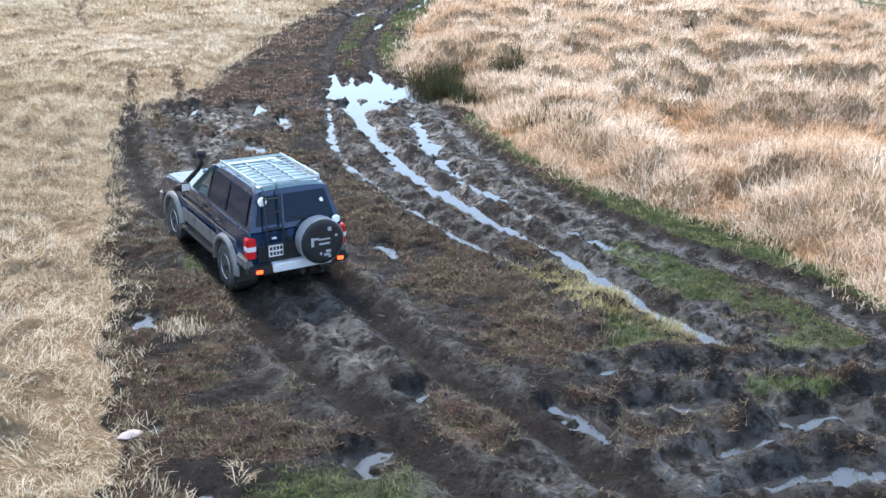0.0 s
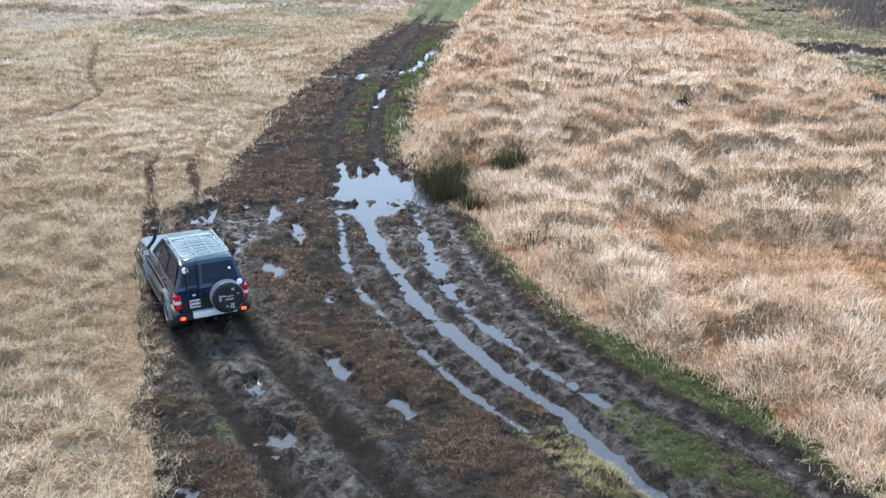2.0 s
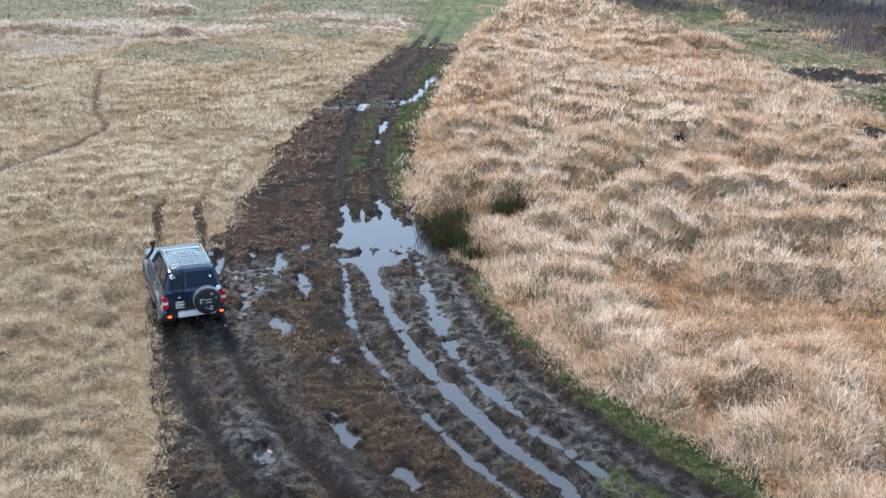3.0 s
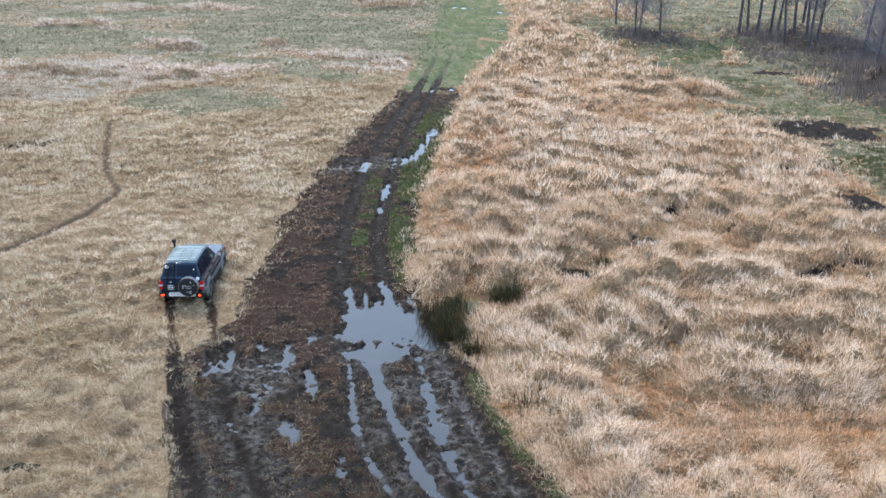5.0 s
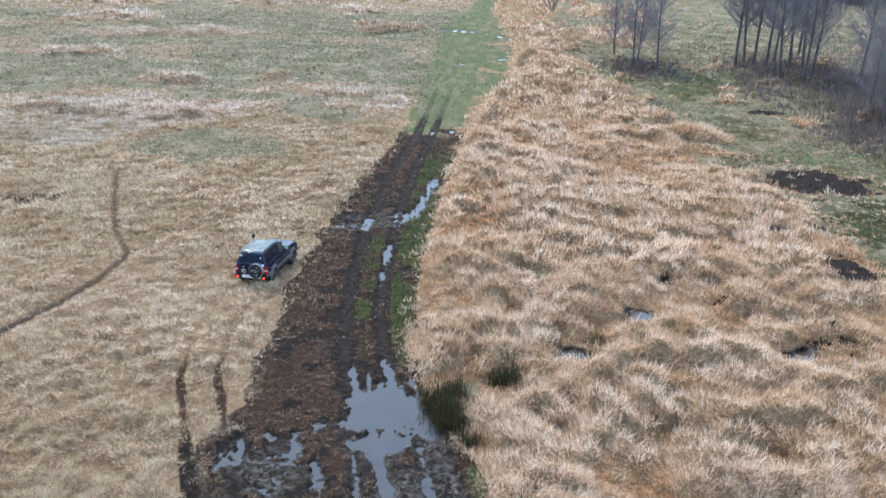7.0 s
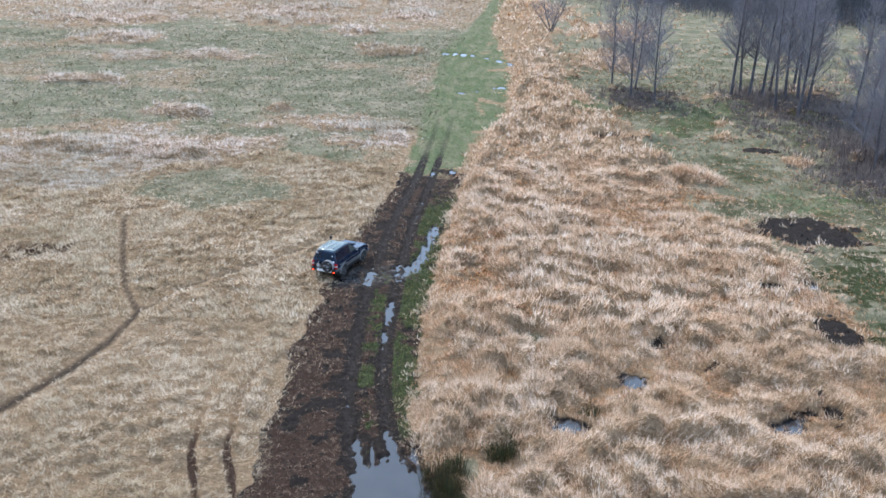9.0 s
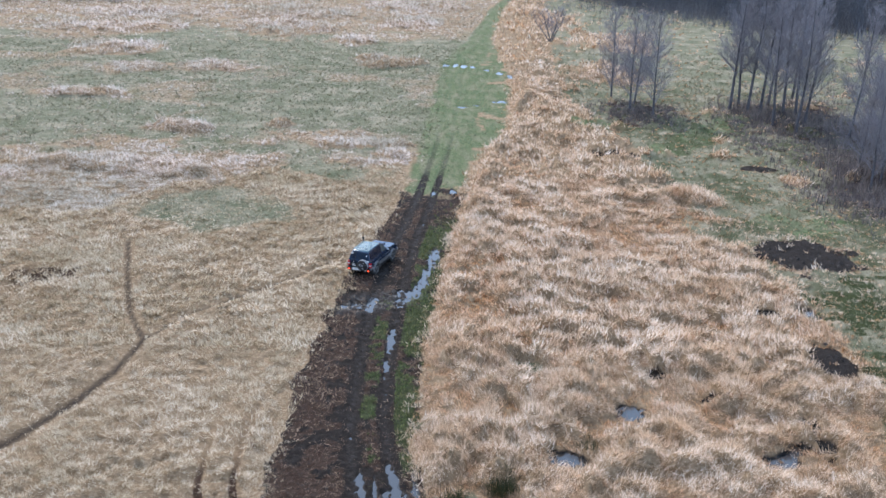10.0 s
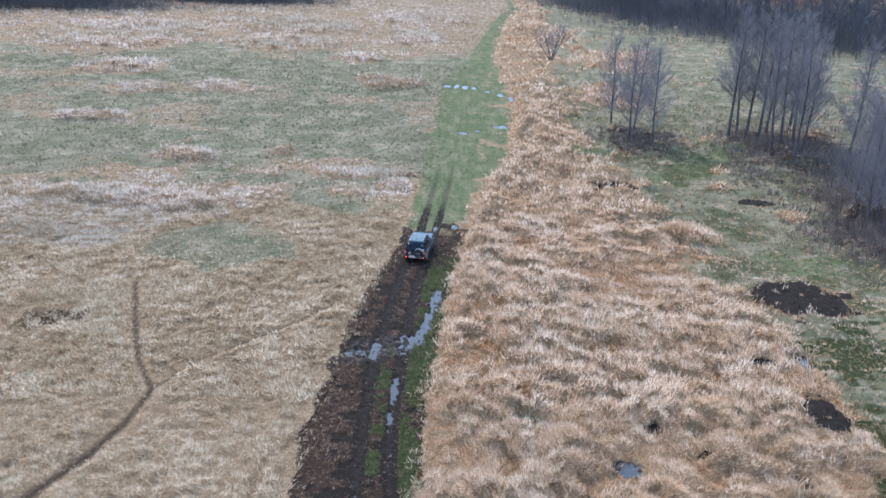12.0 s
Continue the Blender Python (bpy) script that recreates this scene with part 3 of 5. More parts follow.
    litter = np.clip(np.maximum(island, 0.75 * muddy * (1 - 0.95 * soak)), 0, 1) * near * (1 - 0.95 * bare) * step(0.30, 0.50, rough_noise(x, y, 0.9, 95)) * (1 - np.clip(turf, 0, 1))
    edge_left = x - lx
    sedge = np.clip((1 - step(0.6, 1.1, blob(x, y, 2.7, 15.9, 0.55, 2.6, 38))), 0, 1) * (1 - bare)
    straw = np.zeros_like(z)
    for cx, cy, r in ((-4.15, 14.4, 0.45), (-3.9, 10.1, 0.6), (-3.0, 9.7, 0.4), (-2.4, 10.3, 0.25), (-4.9, 12.6, 0.5), (-9.3, 30.6, 0.55), (-9.6, 33.2, 0.6), (-6.9, 20.6, 0.4), (-5.4, 16.2, 0.3), (-8.6, 33.4, 0.4)):
        straw = np.maximum(straw, 1 - step(0.5, 1.1, blob(x, y, cx, cy, r, r)))
    straw = np.maximum(straw, near * 0.5 * (1 - step(0.0, 0.9, np.minimum(edge_left, rx - x) + wob)))
    heather = (1 - step(0.4, 1.1, blob(x, y, -27.5, 62.5, 5.5, 3.4))) + (1 - step(0.4, 1.1, blob(x, y, -20.5, 66.5, 1.6, 2.0)))
    litter = np.maximum(litter, 0.62 * np.clip(heather, 0, 1) * step(0.40, 0.56, rough_noise(x, y, 1.6, 103)))
    litter = np.maximum(litter, (0.85 - 0.4 * step(36, 41, y)) * pressed * (1 - step(52, 62, y)))
    mud = np.clip(np.maximum(np.maximum(muddy, bare * (1 - 0.5 * step(95, 130, y))), 0.60 * walked), 0, 1)
    return z, dict(mud=mud, green=np.clip(green, 0, 1), turf=turf, litter=litter, lane=lane, wet=np.clip(wet, 0, 1), near=near, edge=inside, walked=walked, bare=bare, pressed=pressed, sedge=sedge, straw=straw * (1 - bare))


def spread(*runs):
    out = []
    for a, b, s in runs:
        out += list(np.arange(a, b, s))
    return np.array(out + [runs[-1][1]])


def make_ground():
    xs = spread((-1500, -300, 200), (-300, -110, 19), (-110, -40, 3.5), (-40, -28, 0.8), (-28, -12, 0.32), (-12, -10.4, 0.2), (-10.4, 9.2, 0.09), (9.2, 12, 0.2), (12, 34, 0.36), (34, 45, 0.7), (45, 150, 3.5), (150, 300, 19), (300, 1500, 200))
    ys = spread((-1500, -300, 200), (-300, -20, 20), (-20, 6, 2), (6, 9.2, 0.2), (9.2, 22, 0.085), (22, 40, 0.13), (40, 64, 0.2), (64, 92, 0.35), (92, 160, 0.7), (160, 300, 3), (300, 1500, 100))
    gx, gy = np.meshgrid(xs, ys)
    z, cover = land(gx, gy)
    v = np.stack([gx, gy, z], -1).reshape(-1, 3)
    nx, ny = len(xs), len(ys)
    i = (np.arange(ny - 1)[:, None] * nx + np.arange(nx - 1)[None]).ravel()
    faces = np.stack([i, i + 1, i + nx + 1, i + nx], -1)
    ob = new("ground", quick_mesh("ground", v, faces, M_GROUND, True))
    for k in ("mud", "green", "turf", "litter", "wet", "lane"):
        ob.data.attributes.new(k, "FLOAT", "POINT").data.foreach_set("value", cover[k].ravel().astype(np.float32))
    return tagged(ob, "wet meadow ground with a rutted muddy track and straw thatch", "ground", kind="structure")


def quick_mesh(name, verts, faces, mat, smooth=False):
    """A mesh from arrays; faces all have the same number of corners."""
    me = bpy.data.meshes.new(name)
    verts, faces = np.asarray(verts, np.float32), np.asarray(faces, np.int32)
    n, k = faces.shape
    me.vertices.add(len(verts))
    me.vertices.foreach_set("co", verts.ravel())
    me.loops.add(n * k)
    me.loops.foreach_set("vertex_index", faces.ravel())
    me.polygons.add(n)
    me.polygons.foreach_set("loop_start", np.arange(0, n * k, k, dtype=np.int32))
    me.polygons.foreach_set("use_smooth", np.full(n, smooth))
    me.update(calc_edges=True)
    me.materials.append(mat)
    return me


ground = make_ground()


def make_water(name, x0, y0, x1, y1, label):
    me = quick_mesh(name, [(x0, y0, WATER_LEVEL), (x1, y0, WATER_LEVEL), (x1, y1, WATER_LEVEL), (x0, y1, WATER_LEVEL)], [(0, 1, 2, 3)], M_WATER)
    return tagged(new(name, me), label, "water", kind="structure")


make_water("water", -11, 4, 42, 165, "still grey rainwater standing in ruts and hollows")


# ---- grass: tufts of bent blades ----
rng = np.random.default_rng(7)


def blades(name, tufts, per, length, width, mat, label, category, lie=0.75, wild=0.7, droop=0.5, heading=None, single=False):
    """Tufts (x, y, z, size and, in the fields, heading and crest) of bent blades that lean the way the wind has laid them."""
    n = len(tufts) * per
    t = np.repeat(tufts, per, axis=0)
    x, y, z, size = t[:, :4].T
    crest = None
    if t.shape[1] > 4:
        a = t[:, 4] + rng.normal(0, wild, n)
        crest = np.clip(t[:, 5] + rng.normal(0, 0.16, n), 0, 1)
    elif heading is None:
        a = 2 * math.pi * 2.0 * rough_noise(x, y, 4.0, 101, 3) + rng.normal(0, wild, n)
    else:
        a = heading + rng.normal(0, wild, n)
    root = rng.normal(0, 0.16 if crest is None else 0.30, (n, 2)) * (size * length)[:, None]
    ln = length * size * rng.uniform(0.6, 1.25, n)
    tilt = np.clip(lie + rng.normal(0, 0.25, n), 0.05, 1.45)
    d = np.stack([np.cos(a), np.sin(a)], -1)
    side = np.stack([-d[:, 1], d[:, 0], np.zeros(n)], -1) * (width * rng.uniform(0.6, 1.4, n))[:, None]
    p0 = np.stack([x + root[:, 0], y + root[:, 1], z - 0.02], -1)
    p1 = p0 + np.concatenate([d * (0.55 * ln * np.sin(tilt))[:, None], (0.55 * ln * np.cos(tilt))[:, None]], 1)
    t2 = np.clip(tilt + droop, 0, 1.75)
    p2 = p1 + np.concatenate([d * (0.45 * ln * np.sin(t2))[:, None], (0.45 * ln * np.cos(t2))[:, None]], 1)
    if crest is None:
        p2[:, 2] = np.maximum(p2[:, 2], p0[:, 2] + 0.03)
    if single:
        v = np.stack([p0 - side / 2, p0 + side / 2, 0.5 * (p1 + p2)], 1).reshape(-1, 3)
        f, corners = np.arange(3 * n).reshape(-1, 3), 3
    else:
        v = np.stack([p0 - side / 2, p0 + side / 2, p1 + side / 2, p1 - side / 2, p2], 1).reshape(-1, 3)
        b = np.arange(n)[:, None] * 5
        f, corners = np.concatenate([b + np.array([[0, 1, 2]]), b + np.array([[0, 2, 3]]), b + np.array([[3, 2, 4]])], 0), 5
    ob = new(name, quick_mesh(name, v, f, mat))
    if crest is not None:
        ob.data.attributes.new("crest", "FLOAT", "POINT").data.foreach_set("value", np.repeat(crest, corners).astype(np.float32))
    return tagged(ob, label, category, kind="stuff")


def scatter(x0, x1, y0, y1, per_m2):
    n = int((x1 - x0) * (y1 - y0) * per_m2)
    return rng.uniform(x0, x1, n), rng.uniform(y0, y1, n)


def in_sight(x, y, margin=4.0):
    """The wedge of meadow that the flight looks over."""
    return np.abs(x + 0.6) < 0.475 * (y + 3) + margin


def lay_of(x, y, side):
    """Which way the blades hang: down the side of each heap, and with the wind."""
    e = 0.16
    h = heap(x, y, side)
    dx, dy = (heap(x + e, y, side) - h) / e, (heap(x, y + e, side) - h) / e
    swirl = 2 * math.pi * 1.3 * rough_noise(x, y, 5.0, 101, 3)
    wind = 0.55 if side > 0 else 0.40
    return np.arctan2(-dy + wind * np.sin(swirl), -dx + wind * np.cos(swirl)), h


def field(side, y0, y1, reach, per_m2):
    """Tuft places on one side of the track."""
    x, y = scatter(-reach, reach, y0, y1, per_m2)
    gap = (edge_x(LEFT_EDGE, y) - x) if side < 0 else (x - edge_x(RIGHT_EDGE, y))
    blend = np.where(y > 84, 1.8, 0.35)
    k = in_sight(x, y) & (gap > -blend)
    x, y, gap, blend = x[k], y[k], gap[k], blend[k]
    z, c = land(x, y)
    turn, h = lay_of(x, y, side)
    tall = stands(x, y)
    dice = rng.uniform(0, 1, (3, len(x)))
    thin = dice[0] > np.maximum.reduce([0.985 * c["bare"], 0.8 * c["walked"], 0.80 * c["green"], 0.85 * c["litter"] * ((y > 80) | (x < -17)), 0.9 * c["lane"], 0.8 * c["pressed"]])
    fringe = dice[1] < step(-1.0, 0.85, gap / blend)
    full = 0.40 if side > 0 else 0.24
    # blade tone follows heap height: darker ochre low down, paler on top
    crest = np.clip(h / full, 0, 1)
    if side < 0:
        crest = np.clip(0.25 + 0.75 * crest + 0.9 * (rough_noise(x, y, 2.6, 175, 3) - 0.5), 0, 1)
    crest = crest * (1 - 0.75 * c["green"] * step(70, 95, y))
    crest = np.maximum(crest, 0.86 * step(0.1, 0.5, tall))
    k = (z > WATER_LEVEL + 0.02) & thin & fringe & (dice[2] < 0.66 + 0.4 * crest)
    size = (0.55 + 0.60 * crest) * (1 - 0.5 * c["green"]) * (1 - 0.55 * c["pressed"]) * (1 - 0.6 * c["walked"]) * (1 + 0.5 * tall * (y > 84))
    size = size * np.where(gap < 0.6, 0.8, 1.0)
    return np.stack([x, y, z, size, turn, crest], -1)[k]


STRAW_LABEL = "pale dry winter grass lying matted in the meadow"
REED_LABEL = "tall pinkish-tan dry reed grass laid over in waves"
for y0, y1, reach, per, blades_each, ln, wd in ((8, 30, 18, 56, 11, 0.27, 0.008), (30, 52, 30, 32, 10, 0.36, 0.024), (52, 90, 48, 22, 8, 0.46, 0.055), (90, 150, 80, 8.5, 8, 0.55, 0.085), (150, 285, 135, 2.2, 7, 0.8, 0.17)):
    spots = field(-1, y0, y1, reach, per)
    # tufts farther off take the straw with haze in its colour
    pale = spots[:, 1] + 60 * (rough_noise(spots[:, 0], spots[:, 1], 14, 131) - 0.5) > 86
    for here, mat in ((spots[~pale], M_STRAW), (spots[pale], M_HAZED_STRAW)):
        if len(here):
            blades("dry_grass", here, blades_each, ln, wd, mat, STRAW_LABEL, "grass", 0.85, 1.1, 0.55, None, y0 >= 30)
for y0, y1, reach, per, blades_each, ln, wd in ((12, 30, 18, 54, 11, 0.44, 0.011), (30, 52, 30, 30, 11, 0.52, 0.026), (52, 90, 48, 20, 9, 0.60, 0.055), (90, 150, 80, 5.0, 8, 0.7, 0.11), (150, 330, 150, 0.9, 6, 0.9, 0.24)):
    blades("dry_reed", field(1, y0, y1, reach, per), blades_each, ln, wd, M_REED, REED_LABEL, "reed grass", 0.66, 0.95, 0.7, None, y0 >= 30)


def inner(layer_name, x0, x1, y0, y1, per_m2):
    x, y = scatter(x0, x1, y0, y1, per_m2)
    z, c = land(x, y)
    k = (rng.uniform(0, 1, len(x)) < c[layer_name]) & (z > WATER_LEVEL + 0.01)
    tufts = np.stack([x, y, z, 0.6 + 0.8 * rough_noise(x, y, 1.0, 121)], -1)[k]
    if layer_name == "straw":
        tufts = np.column_stack([tufts, 12 * rough_noise(tufts[:, 0], tufts[:, 1], 2.0, 101, 3), np.full(len(tufts), 0.75)])
    return tufts


GREEN_LABEL, OLD_LABEL = "short wet green grass between the ruts", "brown trampled grass and dead stalks pressed into mud"
blades("green_grass", inner("turf", -10, 9, 8.5, 40, 150), 7, 0.12, 0.007, M_GREEN, GREEN_LABEL, "grass", 0.7, 2.0, 0.5)
blades("green_grass", inner("turf", -10, 3, 40, 86, 30), 7, 0.18, 0.022, M_GREEN, GREEN_LABEL, "grass", 0.6, 2.0, 0.4)
blades("green_grass", inner("lane", -8, 38, 44, 270, 5), 6, 0.16, 0.06, M_FAR_GREEN, "short green grass on the far track", "grass", 0.6, 2.0, 0.4, None, True)
blades("trampled_grass", inner("litter", -11, 7, 8.5, 22, 420), 7, 0.15, 0.006, M_OLD, OLD_LABEL, "grass litter", 1.15, 2.5, 0.25, None, True)
blades("olive_grass", inner("litter", -11, 7, 8.5, 30, 85), 6, 0.13, 0.006, M_OLIVE, "sparse olive grass growing through brown litter", "grass", 0.8, 2.0, 0.4)
blades("trampled_grass", inner("litter", -11, 4, 22, 42, 120), 6, 0.20, 0.016, M_OLD, OLD_LABEL, "grass litter", 1.15, 2.5, 0.2, None, True)
blades("trampled_grass", inner("litter", -11, 0, 42, 86, 46), 6, 0.26, 0.03, M_OLD, OLD_LABEL, "grass litter", 1.1, 2.5, 0.2, None, True)
blades("yellow_grass", inner("sedge", -2, 6, 11, 20, 230), 8, 0.15, 0.0055, M_SEDGE, "yellowing short grass along the edge of a rut", "grass", 0.75, 1.2, 0.4)
blades("dry_grass", inner("straw", -12, 9, 8, 42, 75), 9, 0.21, 0.0065, M_STRAW, "loose pale grass tufts at the edge of the mud", "grass", 0.75, 1.2, 0.5)
blades("dry_grass", inner("straw", -12, 4, 42, 90, 10), 8, 0.36, 0.03, M_STRAW, "loose pale grass tufts at the edge of the mud", "grass", 0.75, 1.2, 0.5)


blades("meadow_grass", inner("green", -45, 50, 38, 90, 8), 7, 0.30, 0.05, M_MEADOW, "short olive and straw meadow grass", "grass", 0.8, 2.0, 0.4, None, True)
blades("meadow_grass", inner("green", -75, 80, 90, 175, 2.4), 7, 0.36, 0.09, M_MEADOW, "short olive and straw meadow grass", "grass", 0.8, 2.0, 0.4, None, True)


def rushes(cx, cy, r, n, ln):
    x, y = cx + rng.normal(0, 0.62 * r, n), cy + rng.normal(0, 0.75 * r, n)
    z, _ = land(x, y)
    return blades("rush_clump", np.stack([x, y, z, 0.35 + 0.8 * rng.uniform(0, 1, n)], -1), 10, ln, 0.016, M_RUSH, "dark green and brown rushes standing by the pool", "rushes", 0.3, 2.0, 0.35)


for cx, cy, r, n, ln in ((0.3, 36.6, 0.45, 45, 0.9), (-0.1, 34.1, 0.4, 40, 0.75), (2.2, 37.8, 0.5, 60, 0.85), (-0.55, 36.0, 0.6, 60, 0.9), (0.0, 34.9, 0.55, 80, 0.95), (0.35, 34.0, 0.35, 40, 0.8), (2.7, 38.3, 0.4, 30, 0.8), (0.75, 32.7, 0.35, 30, 0.6), (3.4, 27.2, 0.28, 26, 0.8), (2.7, 28.5, 0.6, 30, 0.5), (6.8, 42.0, 0.5, 24, 0.6)):
    rushes(cx, cy, r, n, ln)


# ---- crumbled earth ----
def clods(name, x0, x1, y0, y1, per_m2, size, mat, label):
    """Broken lumps of earth, each an uneven six-cornered stone shape."""
    x, y = scatter(x0, x1, y0, y1, per_m2)
    z, c = land(x, y)
    k = (rng.uniform(0, 1, len(x)) < c["mud"] * (0.35 + 0.65 * c["litter"]) * (1 - 0.5 * c["green"])) & (z > WATER_LEVEL - 0.01)
    x, y, z = x[k], y[k], z[k]
    n = len(x)
    base = np.array([(1, 0, 0), (0, 1, 0), (-1, 0, 0), (0, -1, 0), (0, 0, 0.8), (0, 0, -0.6)])
    s = size * rng.uniform(0.35, 1.3, n) ** 1.5
    v = base[None] * s[:, None, None] * rng.uniform(0.55, 1.3, (n, 6, 3))
    a = rng.uniform(0, 6.28, n)
    ca, sa = np.cos(a)[:, None], np.sin(a)[:, None]
    v = np.stack([v[..., 0] * ca - v[..., 1] * sa, v[..., 0] * sa + v[..., 1] * ca, v[..., 2]], -1) + np.stack([x, y, z], -1)[:, None]
    f = np.array([(0, 1, 4), (1, 2, 4), (2, 3, 4), (3, 0, 4), (1, 0, 5), (2, 1, 5), (3, 2, 5), (0, 3, 5)])
    faces = (np.arange(n)[:, None, None] * 6 + f[None]).reshape(-1, 3)
    return tagged(new(name, quick_mesh(name, v.reshape(-1, 3), faces, mat)), label, "earth", kind="stuff")


M_CLOD = blade_material("wet_clods", (0.014, 0.011, 0.010), (0.035, 0.027, 0.022), (0.085, 0.064, 0.050), (0.025, 0.021, 0.018), 0.4, 0.6)
clods("mud_clods", -10, 9, 8.5, 24, 90, 0.030, M_CLOD, "dark crumbled clods of wet earth")
clods("mud_clods", -11, 4, 24, 50, 30, 0.05, M_CLOD, "dark crumbled clods of wet earth")
clods("mud_clods", -10, 2, 50, 90, 9, 0.09, M_CLOD, "dark crumbled clods of wet earth")
clods("mud_clods", 14, 46, 48, 130, 9, 0.16, M_CLOD, "dark churned earth in a bare patch of meadow")


# ---- the car ----
def part(name, bm, mat, parent, label="", smooth=False):
    me = bpy.data.meshes.new(name)
    bmesh.ops.recalc_face_normals(bm, faces=bm.faces)
    bm.to_mesh(me)
    bm.free()
    me.materials.append(mat)
    if smooth:
        for p in me.polygons:
            p.use_smooth = True
    ob = new(name, me)
    ob.parent = parent
    return tagged(ob, label) if label else ob


def box(x0, x1, y0, y1, z0, z1, bevel=0.0, bm=None, taper=0.0):
    bm = bm or bmesh.new()
    vs = [bm.verts.new((x, y, z)) for z in (z0, z1) for y in (y0, y1) for x in (x0, x1)]
    if taper:
        for v in vs[4:]:
            v.co.x *= 1 - taper
    fs = [bm.faces.new([vs[i] for i in q]) for q in ((0, 2, 3, 1), (4, 5, 7, 6), (0, 1, 5, 4), (2, 6, 7, 3), (0, 4, 6, 2), (1, 3, 7, 5))]
    if bevel:
        bmesh.ops.bevel(bm, geom=list({e for f in fs for e in f.edges}), offset=bevel, segments=2, affect="EDGES")
    return bm


def tube(points, radius, sides=8, bm=None):
    """A round bar along points."""
    bm = bm or bmesh.new()
    pts = [Vector(p) for p in points]
    rings = []
    for i, p in enumerate(pts):
        d = (pts[min(i + 1, len(pts) - 1)] - pts[max(i - 1, 0)]).normalized()
        up = Vector((0, 0, 1)) if abs(d.z) < 0.9 else Vector((0, 1, 0))
        u = d.cross(up).normalized()
        w = u.cross(d)
        r = radius[i] if isinstance(radius, (list, tuple)) else radius
        rings.append([bm.verts.new(p + r * (math.cos(k * 2 * math.pi / sides) * u + math.sin(k * 2 * math.pi / sides) * w)) for k in range(sides)])
    for a, b in zip(rings[:-1], rings[1:]):
        for k in range(sides):
            bm.faces.new((a[k], a[(k + 1) % sides], b[(k + 1) % sides], b[k]))
    bm.faces.new(rings[0][::-1])
    bm.faces.new(rings[-1])
    return bm


def lathe(profile, sides=32, axis="X", bm=None):
    """Turns (along, radius) pairs round an axis."""
    bm = bm or bmesh.new()
    rings = []
    for h, r in profile:
        ring = []
        for k in range(sides):
            c, s = r * math.cos(2 * math.pi * k / sides), r * math.sin(2 * math.pi * k / sides)
            ring.append(bm.verts.new((h, c, s) if axis == "X" else (c, h, s)))
        rings.append(ring)
    for a, b in zip(rings[:-1], rings[1:]):
        for k in range(sides):
            bm.faces.new((a[k], a[(k + 1) % sides], b[(k + 1) % sides], b[k]))
    bm.faces.new(rings[0][::-1])
    bm.faces.new(rings[-1])
    return bm


def plate(corners, thick, bevel=0.0):
    """A flat panel with thickness, from its outer corners."""
    bm = bmesh.new()
    c = [Vector(p) for p in corners]
    n = (c[1] - c[0]).cross(c[2] - c[0]).normalized()
    f = bm.faces.new([bm.verts.new(p) for p in c])
    r = bmesh.ops.extrude_face_region(bm, geom=[f])
    for v in r["geom"]:
        if isinstance(v, bmesh.types.BMVert):
            v.co -= n * thick
    if bevel:
        bmesh.ops.bevel(bm, geom=bm.edges[:], offset=bevel, segments=2, affect="EDGES")
    return bm


M_BLUE = simple("navy_paint", (0.004, 0.021, 0.056), 0.14, 0.3, 0.55, coat=0.3, scale=4)
M_SILVER = simple("silver_cladding", (0.14, 0.138, 0.136), 0.42, 0.35, 0.85, scale=5)
M_CHROME = simple("bright_metal", (0.72, 0.73, 0.74), 0.34, 0.35, 0.2)
M_RACK = simple("silver_rack", (0.30, 0.37, 0.37), 0.35, 0.4, 0.15)
# navy roof lightened to teal-grey: reflected sky put into the base colour
M_ROOF_SKY = simple("sky_tinted_roof_paint", (0.045, 0.095, 0.115), 0.18, 0.1, 0.15, coat=1.0, scale=4)
M_RIM = simple("muddy_alloy", (0.36, 0.35, 0.335), 0.45, 0.4, 0.9, scale=14)
M_BLACK = simple("black_plastic", (0.016, 0.016, 0.017), 0.5, 0, 0.5)
M_RUBBER = simple("muddy_rubber", (0.022, 0.021, 0.020), 0.85, 0, 0.9, (0.06, 0.047, 0.036))
M_UNDER = simple("chassis", (0.02, 0.018, 0.016), 0.8, 0.2, 0.9)
M_WHITE = simple("white_sticker", (0.75, 0.75, 0.74), 0.5, 0, 0.2)
M_PLATE = simple("number_plate_white", (0.72, 0.72, 0.70), 0.5, 0, 0.25)
M_GREY = simple("grey_print", (0.30, 0.30, 0.31), 0.6, 0, 0.2)
M_RED = simple("red_lens", (0.45, 0.012, 0.015), 0.2, 0, 0.2)
M_CLEAR = simple("clear_lens", (0.55, 0.52, 0.52), 0.15, 0, 0.2)
M_LIT = glow("lit_rear_lamp", (1.0, 0.05, 0.012), 3.5)
# dark glass tint, its slight blue added to the colour for reflected sky
M_GLASS = simple("tinted_glass", (0.004, 0.011, 0.024), 0.05, 0, 0.06, scale=3)
M_BAND = simple("cover_band_metal", (0.42, 0.43, 0.44), 0.3, 0.5, 0.3)
M_FRONT_GLASS = simple("front_glass", (0.035, 0.055, 0.055), 0.04, 0, 0.1, scale=3)
WHEEL_R, AXLE = 0.42, 2.97
CAR_Z = -0.05


for m, level in ((M_GLASS, 0.14), (M_FRONT_GLASS, 0.4), (M_BLACK, 0.25), (M_BLUE, 0.34)):
    m.node_tree.nodes["Principled BSDF"].inputs["Specular IOR Level"].default_value = level


def arch(cy, r, n=10):
    return [(cy + r * math.cos(math.pi * k / n), 0.42 + r * math.sin(math.pi * k / n)) for k in range(n + 1)]


